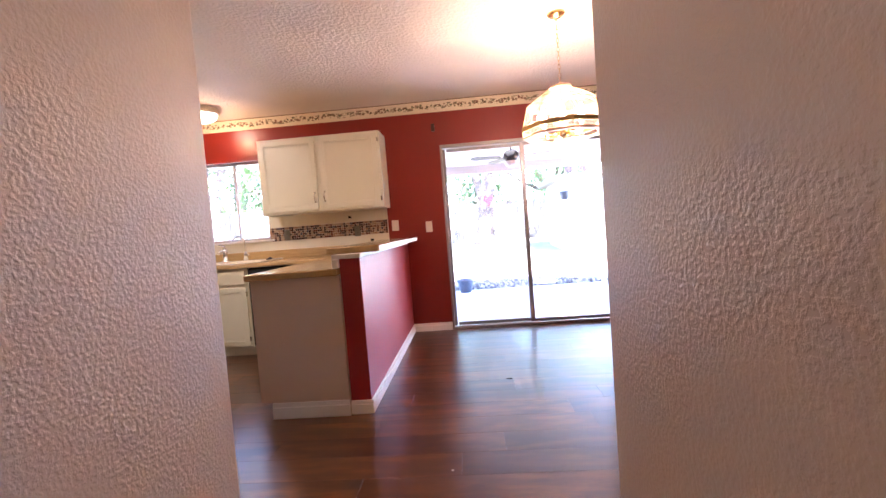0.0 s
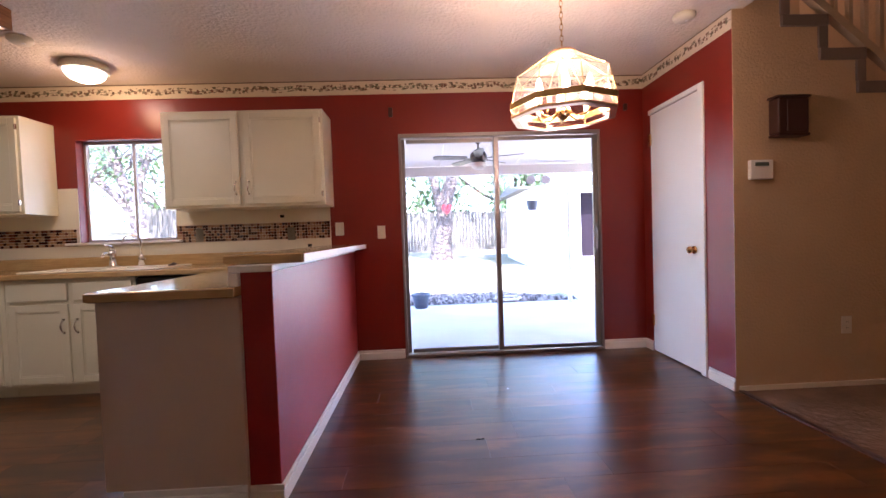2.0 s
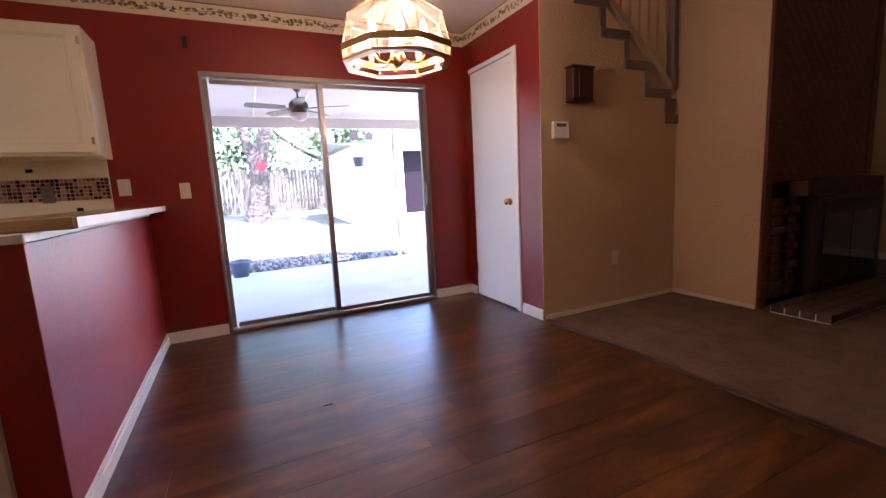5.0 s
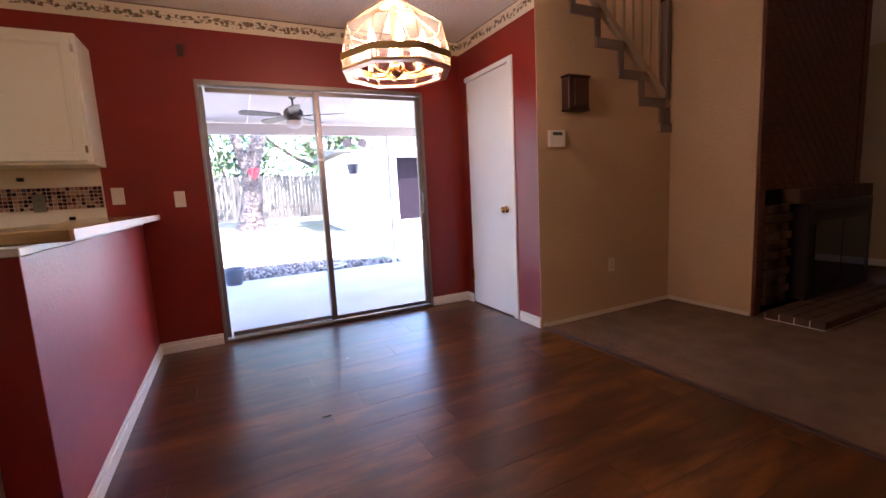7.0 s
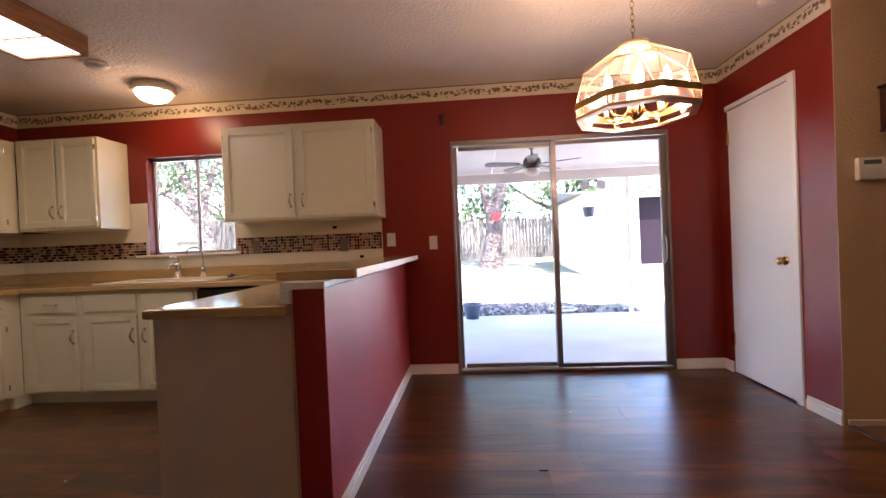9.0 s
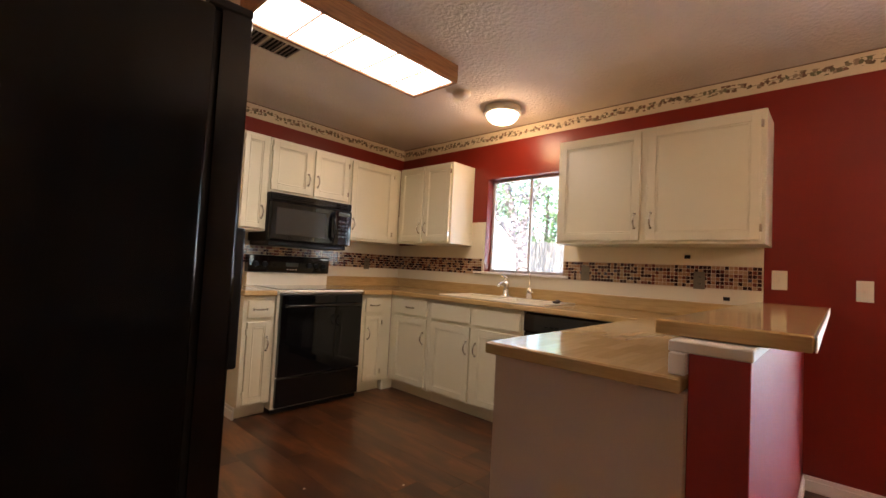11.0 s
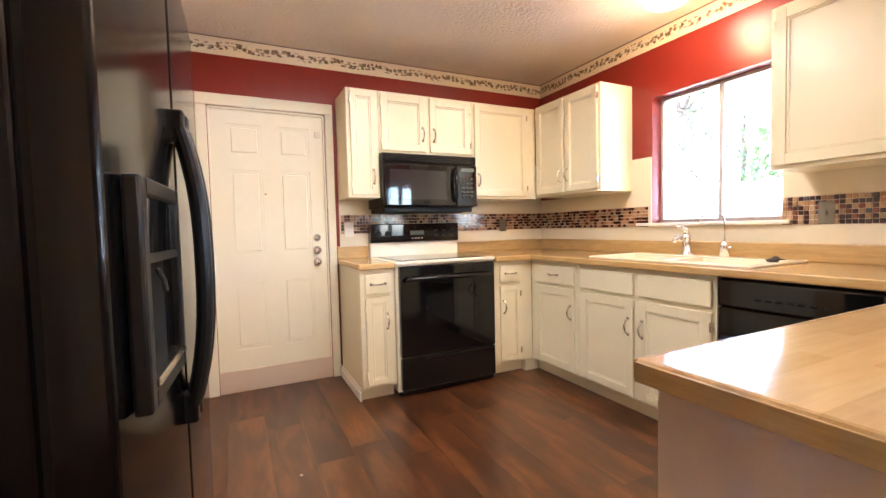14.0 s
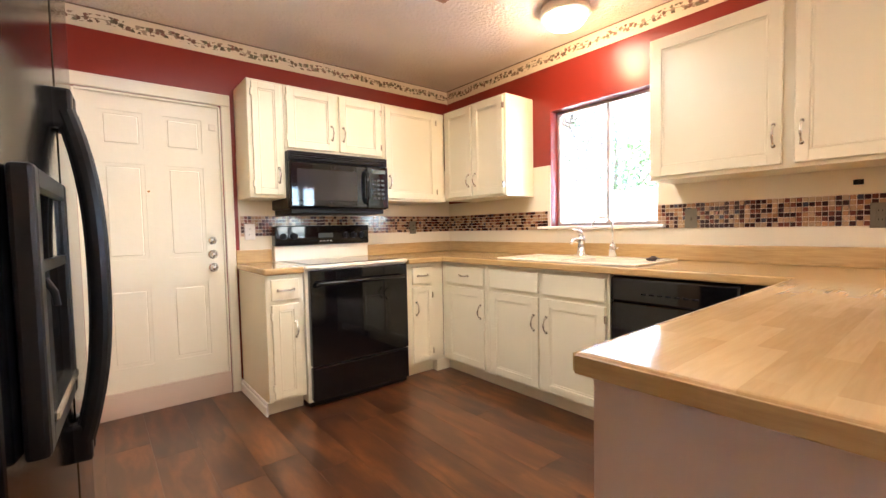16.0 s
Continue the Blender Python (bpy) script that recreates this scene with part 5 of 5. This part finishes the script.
part("bracket", B(-0.05, -0.03, 0.0, 0.05, 0.03, 0.12, bevel=0.004), EXTWHITE, fl)
for sx in (-1, 1):
    part("head", cyl(bmesh.new(), (sx * 0.22, 0.05, 0.0), 0.10, -0.2, "y", 16, 0.13), BRONZE, fl)
hp = thing("hanging_planter", pose(1.93, 8.2, 1.45), "blue-grey hanging pot below the patio beam", "planter")
part("pot", lathe(bmesh.new(), [(0, 0), (0.07, 0), (0.1, 0.15), (0.11, 0.155), (0.0, 0.15)], seg=20), TERRABLUE, hp)
part("hanger", tube(bmesh.new(), [(0.1, 0, 0.15), (0, 0, 0.59), (-0.1, 0, 0.15)], 0.003, 5), BRONZE, hp)
pt = thing("patio_pot", pose(0.06, 8.2, -0.08), "blue-grey glazed pot at the patio edge", "planter")
part("pot", lathe(bmesh.new(), [(0, 0), (0.1, 0), (0.14, 0.2), (0.16, 0.21), (0.155, 0.24), (0.13, 0.24), (0.12, 0.2), (0.0, 0.19)], seg=24), TERRABLUE, pt, smooth=True)
ho = thing("hose", pose(1.55, 8.55, -0.07), "coiled garden hose by the stone bed", "garden hose")
part("coil", tube(bmesh.new(), [((0.22 + 0.02 * math.sin(i)) * math.cos(i * 0.35), (0.16 + 0.02 * math.cos(i)) * math.sin(i * 0.35), 0.02 + 0.0006 * i) for i in range(60)], 0.011, 6), IVORY, ho)

# stone bed
rs = random.Random(4)
bm = bmesh.new()
for _ in range(5200):
    x, y = rs.uniform(-1.6, 2.7), rs.uniform(8.45, 11.1)
    if 9.5 < y < 9.68 or (x > 1.7 and y > 9.5 - (x - 1.7)) or y > 11.1 - 0.3 * max(0, x - 0.5):
        continue
    r = rs.uniform(0.035, 0.07)
    c = [bm.verts.new((x + r * rs.uniform(0.7, 1.2) * dx, y + r * rs.uniform(0.7, 1.2) * dy, -0.08 + r * rs.uniform(0.6, 1.1) * dz)) for dx, dy, dz in ((1, 0, 0), (0, 1, 0), (-1, 0, 0), (0, -1, 0), (0, 0, 1))]
    for i in range(4):
        bm.faces.new((c[i], c[(i + 1) % 4], c[4]))
tagged(part("river_stones", bm, STONE), "grey and tan river stones beside the patio", "stones", "", "stuff")

structure("bed_edging", B(-1.6, 9.54, -0.2, 1.7, 9.62, -0.04, bevel=0.01), FENCEWOOD, "low weathered wooden edging of the stone bed")

# trees
def tree(x, y, h, r, seed, label, leaf=LEAF, n=5000, spread=4.0, stems=None, size=1.0, low=0.0):
    rnd = random.Random(seed)
    z0 = ground_z(y) - 0.1
    ob = thing("tree", pose(x, y, z0), label, "tree", "trees")
    fork = h * 0.26
    tips = []
    for i, (pts, rad) in enumerate(stems or [([(0, 0, 0), (0.0, 0, 0.25), (0.02, 0, fork * 0.5), (0.05, 0, fork)], [r * 1.7, r * 1.15, r, r * 1.05])]):
        bm = tube(bmesh.new(), pts, r, 14, rad)
        if i == 0:
            part("trunk", bm, BARK, ob)
        else:
            part("limb", bm, BARK, ob)
        if stems:
            tips += [Vector(p) for p in pts[2:] if p[2] > low]
            for p in [Vector(q) for q in pts[2:] if q[2] > low]:
                for _ in range(3):
                    d2 = Vector((rnd.uniform(-1, 1), rnd.uniform(-0.6, 0.6), rnd.uniform(-0.1, 0.9))).normalized()
                    bp = [p + d2 * (0.35 * m) + Vector((rnd.uniform(-0.08, 0.08), 0, rnd.uniform(-0.08, 0.12))) * m for m in range(5)]
                    part("limb", tube(bmesh.new(), bp, 0.04, 6, [0.05, 0.036, 0.026, 0.016, 0.008]), BARK, ob)
                    tips += bp[2:]
    base = Vector(stems[0][0][-1]) if stems else Vector((0.05, 0, 0))
    if stems:
        fork = base.z
    for i in range(7):
        a = i * 2.4 + seed
        d = Vector((math.cos(a), math.sin(a) * 0.9, 0))
        L = rnd.uniform(0.55, 1.0) * spread
        p = Vector((base.x, 0, fork * (1.0 if stems else rnd.uniform(0.8, 1.0))))
        pts, rad = [p.copy()], [r * rnd.uniform(0.45, 0.62) * (0.5 if stems else 1.0)]
        for k in range(6):
            u = (k + 1) / 6
            p = p + d * (L / 6) + Vector((rnd.uniform(-0.2, 0.2), rnd.uniform(-0.2, 0.2), (h - fork) / 8 * rnd.uniform(0.5, 1.3)))
            pts.append(p.copy())
            rad.append(rad[0] * (1 - u * 0.85))
            if k > 1:
                q = p.copy()
                d2 = Vector((rnd.uniform(-1, 1), rnd.uniform(-1, 1), rnd.uniform(-0.2, 0.8))).normalized()
                bp = [q + d2 * (0.45 * m) + Vector((0, 0, rnd.uniform(-0.1, 0.2))) for m in range(5)]
                bp[0] = q
                part("limb", tube(bmesh.new(), bp, 0.05, 6, [rad[-1] * 0.6 * (1 - m * 0.2) + 0.006 for m in range(5)]), BARK, ob)
                tips += bp[2:]
        part("limb", tube(bmesh.new(), pts, r, 8, rad), BARK, ob)
        tips += pts[4:]
    co, fa = [], []
    for i in range(n):
        c = rnd.choice(tips) + Vector((rnd.gauss(0, 0.45), rnd.gauss(0, 0.45), rnd.gauss(0.0, 0.45)))
        s = rnd.uniform(0.07, 0.16) * size
        u = Vector((rnd.uniform(-1, 1), rnd.uniform(-1, 1), rnd.uniform(-1, 1))).normalized()
        v = u.orthogonal().normalized()
        b = len(co)
        co += [c - u * s, c + v * s * 0.5, c + u * s, c - v * s * 0.5]
        fa.append((b, b + 1, b + 2, b + 3))
    me = bpy.data.meshes.new("crown")
    me.from_pydata([tuple(c) for c in co], [], fa)
    me.materials.append(leaf)
    cr = new("crown", me)
    cr.parent = ob
    tagged(cr, kind="stuff")
    return ob


OAK_STEMS = [
    ([(0, 0, -0.2), (0.02, 0, 0.15), (0.06, 0, 0.6), (0.16, 0, 1.3), (0.18, 0, 2.1), (0.52, 0, 3.1), (1.05, 0, 4.4)], [0.62, 0.47, 0.36, 0.32, 0.29, 0.24, 0.20]),
    ([(0.12, 0, 1.75), (-0.02, 0, 2.4), (-0.20, 0, 3.1), (-0.65, 0.1, 4.3), (-1.3, 0.2, 5.4)], [0.2, 0.17, 0.14, 0.11, 0.07]),
]
tree(0.74, 17.5, 8.5, 0.42, 2, "large old shade tree with a forked grey trunk", n=26000, spread=6.5, stems=OAK_STEMS, size=0.62, low=3.6)
WINDOW_STEMS = [
    ([(0.05, 0, 0), (0.02, 0, 0.4), (0, 0, 1.35), (-0.12, 0, 2.2), (-0.45, 0, 3.0), (-0.7, 0, 3.95)], [0.32, 0.24, 0.21, 0.17, 0.12, 0.09]),
    ([(-0.12, 0, 2.1), (0.0, 0, 2.75), (0.2, 0, 3.3), (0.55, 0, 4.1)], [0.13, 0.10, 0.08, 0.05]),
    ([(-0.08, 0, 1.9), (-0.6, 0, 2.5), (-1.05, 0, 2.9), (-1.8, 0, 3.55), (-2.5, 0, 4.1)], [0.13, 0.10, 0.085, 0.06, 0.04]),
    ([(-1.0, 0, 2.88), (-1.5, 0.1, 2.95), (-2.1, 0.2, 3.05), (-2.7, 0.2, 3.0)], [0.06, 0.045, 0.035, 0.02]),
]
tree(-7.05, 12.5, 7.0, 0.22, 5, "leaning yard tree with many bare limbs outside the kitchen window", LEAF2, 6000, 3.6, stems=WINDOW_STEMS, size=0.45, low=2.4)
tree(-14.0, 26.0, 9.0, 0.3, 8, "leafy tree behind the fence", LEAF2, 6000, 4.5)
tree(-4.0, 27.0, 9.0, 0.3, 9, "leafy tree behind the fence", LEAF2, 7000, 4.8)
tree(5.5, 27.5, 9.0, 0.3, 10, "leafy tree behind the fence", LEAF2, 7000, 4.8)
for dx, mat, dz, name in ((0.2, REDHEART, 2.18, "red heart ornament hung on the tree trunk"), (1.26, BLUEHEART, 2.28, "pale blue heart ornament hanging from the tree")):
    o = thing("heart_ornament", pose(0.80 + dx, 17.0, 0.22 + dz - 0.35), name, "ornament", "heart ornaments")
    bm = bmesh.new()
    pts = []
    for i in range(24):
        t = 2 * math.pi * i / 24
        pts.append((0.012 * 16 * math.sin(t) ** 3, 0.0135 * (13 * math.cos(t) - 5 * math.cos(2 * t) - 2 * math.cos(3 * t) - math.cos(4 * t))))
    lo = [bm.verts.new((x, -0.02, z)) for x, z in pts]
    hi = [bm.verts.new((x, 0.02, z)) for x, z in pts]
    bm.faces.new(lo)
    bm.faces.new(hi[::-1])
    for i in range(24):
        bm.faces.new((lo[i], lo[(i + 1) % 24], hi[(i + 1) % 24], hi[i]))
    part("heart", bm, mat, o)
    part("cord", tube(bmesh.new(), [(0, 0, 0.18), (0, 0, 0.9)], 0.006, 5), BRONZE, o)

rnd = random.Random(21)
for cx, cy, w, h, n in ((-11, 25.0, 5.0, 5.0, 3500), (-5, 24.2, 4.0, 4.4, 3000), (0.5, 24.6, 4.0, 5.2, 3500), (5.5, 24.4, 4.0, 4.8, 3500), (10.5, 25.0, 4.0, 5.0, 2500)):
    ob = thing("bush", pose(cx, cy, ground_z(cy)), "tall leafy green bush behind the wooden fence", "bush", "bushes")
    for k in range(5):
        a = k * 1.3
        part("stem", tube(bmesh.new(), [(0.1 * math.cos(a), 0.1 * math.sin(a), -0.1), (0.5 * math.cos(a), 0.3 * math.sin(a), h * 0.4), (w * 0.3 * math.cos(a), 0.5 * math.sin(a), h * 0.8)], 0.04, 6), BARK, ob)
    co, fa = [], []
    clumps = [(rnd.gauss(0, w * 0.38), rnd.gauss(0, 0.5), rnd.uniform(0.3, 1.0) * h) for _ in range(40)]
    for i in range(n):
        cc = rnd.choice(clumps)
        c = Vector((cc[0] + rnd.gauss(0, 0.42), cc[1] + rnd.gauss(0, 0.3), max(0.2, cc[2] + rnd.gauss(0, 0.38))))
        q = rnd.uniform(0.07, 0.17)
        u = Vector((rnd.uniform(-1, 1), rnd.uniform(-1, 1), rnd.uniform(-1, 1))).normalized()
        v = u.orthogonal().normalized()
        b = len(co)
        co += [c - u * q, c + v * q * 0.5, c + u * q, c - v * q * 0.5]
        fa.append((b, b + 1, b + 2, b + 3))
    me = bpy.data.meshes.new("leaves")
    me.from_pydata([tuple(c) for c in co], [], fa)
    me.materials.append(LEAF if cx != -5 else LEAF2)
    lv = new("foliage", me)
    lv.parent = ob
    tagged(lv, kind="stuff")

# fence of boards
fe = thing("fence", pose(0, 21.4, ground_z(21.4)), "weathered grey wooden board fence", "fence")
rf = random.Random(3)
for i in range(118):
    x = -10.1 + i * 0.152
    h = 1.83 + rf.uniform(-0.03, 0.03)
    bm = bmesh.new()
    a = [bm.verts.new((x + u, 0, z)) for u, z in ((0, -0.1), (0.14, -0.1), (0.14, h - 0.04), (0.11, h), (0.03, h), (0, h - 0.04))]
    b = [bm.verts.new((v.co.x, 0.02, v.co.z)) for v in a]
    bm.faces.new(a)
    bm.faces.new(b[::-1])
    for j in range(6):
        bm.faces.new((a[j], b[j], b[(j + 1) % 6], a[(j + 1) % 6]))
    part("board", bm, FENCEWOOD, fe)
for z in (0.4, 1.4):
    part("rail", B(-10.1, 0.021, z, 7.8, 0.06, z + 0.09), FENCEWOOD, fe)

sf = thing("side_fence", pose(-8.6, 14.5, ground_z(14.5)), "pale sun-bleached wooden board fence beside the yard tree", "fence")
for i in range(26):
    part("board", B(i * 0.15, 0, -0.1, i * 0.15 + 0.14, 0.02, 2.1 + rf.uniform(-0.03, 0.03), bevel=0.003), FENCEWOOD, sf)
for z in (0.4, 1.6):
    part("rail", B(0, 0.021, z, 3.9, 0.06, z + 0.09), FENCEWOOD, sf)

nb = thing("neighbour_house", pose(-26.5, 30, 0.0), "tan neighbouring house with a low grey roof", "house")
part("wall", B(-6, 0, -0.5, 6, 8, 2.0), SIDING, nb)
bm = bmesh.new()
vs = [bm.verts.new(p) for p in ((-6.5, -0.6, 2.0), (6.5, -0.6, 2.0), (6.5, 8.6, 2.0), (-6.5, 8.6, 2.0), (-6.5, 4, 3.6), (6.5, 4, 3.6))]
for f in ((0, 1, 5, 4), (2, 3, 4, 5), (0, 4, 3), (1, 2, 5), (3, 2, 1, 0)):
    bm.faces.new([vs[i] for i in f])
part("roof", bm, ROOFMAT, nb)
for x in (-4, 0, 3.5):
    wn_ = part("window", B(x, -0.03, 0.9, x + 1.1, 0.01, 1.9), EXTWHITE, nb)
    part("pane", B(x + 0.06, -0.035, 0.96, x + 1.04, -0.031, 1.84), GREYGLASS, wn_)

# ---- pieces of the setting: laminate planks and mosaic tiles ----
floor = structure("floor", B(WX, -1.2, -0.0079, 2.19, NY + 0.12, -0.006), DARKHOLE, "dark reddish laminate plank floor")
PW, PL = 0.195, 1.21
cache = {}
rp = random.Random(7)
y = -1.2
row = 0
while y < NY + 0.1:
    x = WX - rp.uniform(0, PL)
    w = min(PW, NY + 0.1 - y)
    lo, hi = (WX, 2.185) if y > 1.2 else (-0.42, 0.52)
    while x < hi:
        a, b = max(x, lo), min(x + PL, hi)
        if b - a > 0.01:
            key = (round(b - a, 3), round(w, 3))
            if key not in cache:
                cache[key] = mesh_of(B(0.0003, 0.0003, -0.005, b - a - 0.0003, w - 0.0003, 0, bevel=0.0005), "plank", LAMINATE)
            p = new("plank", cache[key])
            p.parent = floor
            p.matrix_basis = Matrix.Translation((a, y, 0))
        x += PL
    y += PW
    row += 1

TP = 0.0245
bands = [("north", WN1, -0.675, True), ("north", WX + 0.01, WN0 - 0.004, False), ("west", 3.13, NY - 0.012, False)]
tile_mesh = [mesh_of(B(0, 0, 0, 0.0212, 0.005, 0.0212, bevel=0.0012), "mosaic_tile", m) for m in TILES]
band = structure("mosaic_band", B(WN1 - 0.002, NY - 0.0085, 1.106, -0.672, NY - 0.0062, 1.257), GROUT, "band of small brown, tan and cream glass mosaic tiles")
structure("mosaic_band", B(WX + 0.0085, NY - 0.0085, 1.106, WN0 - 0.004, NY - 0.0062, 1.257), GROUT, "band of small brown, tan and cream glass mosaic tiles")
structure("mosaic_band", B(WX + 0.0062, 3.125, 1.106, WX + 0.0085, NY - 0.009, 1.257), GROUT, "band of small brown, tan and cream glass mosaic tiles")
rt = random.Random(11)
weights = [0.36, 0.15, 0.16, 0.17, 0.03, 0.13]
count = 0
groups = {i: [] for i in range(len(TILES))}
for where, a, b, near in bands:
    n = int((b - a) / TP)
    for i in range(n):
        for j in range(6):
            k = rt.choices(range(6), weights)[0]
            u = a + 0.001 + i * TP
            z = 1.1085 + j * TP
            if near and count < 300:
                t = new("mosaic_tile", tile_mesh[k])
                t.parent = band
                t.matrix_basis = Matrix.Translation((u, NY - 0.0132, z))
                count += 1
            elif where == "north":
                groups[k].append((u, NY - 0.0128, z, u + 0.0212, NY - 0.0082, z + 0.0212))
            else:
                groups[k].append((WX + 0.0082, u, z, WX + 0.0128, u + 0.0212, z + 0.0212))
for k, bs in groups.items():
    bm = bmesh.new()
    for b in bs:
        box(bm, *b)
    tagged(part("mosaic_tiles", bm, TILES[k], band), kind="stuff")
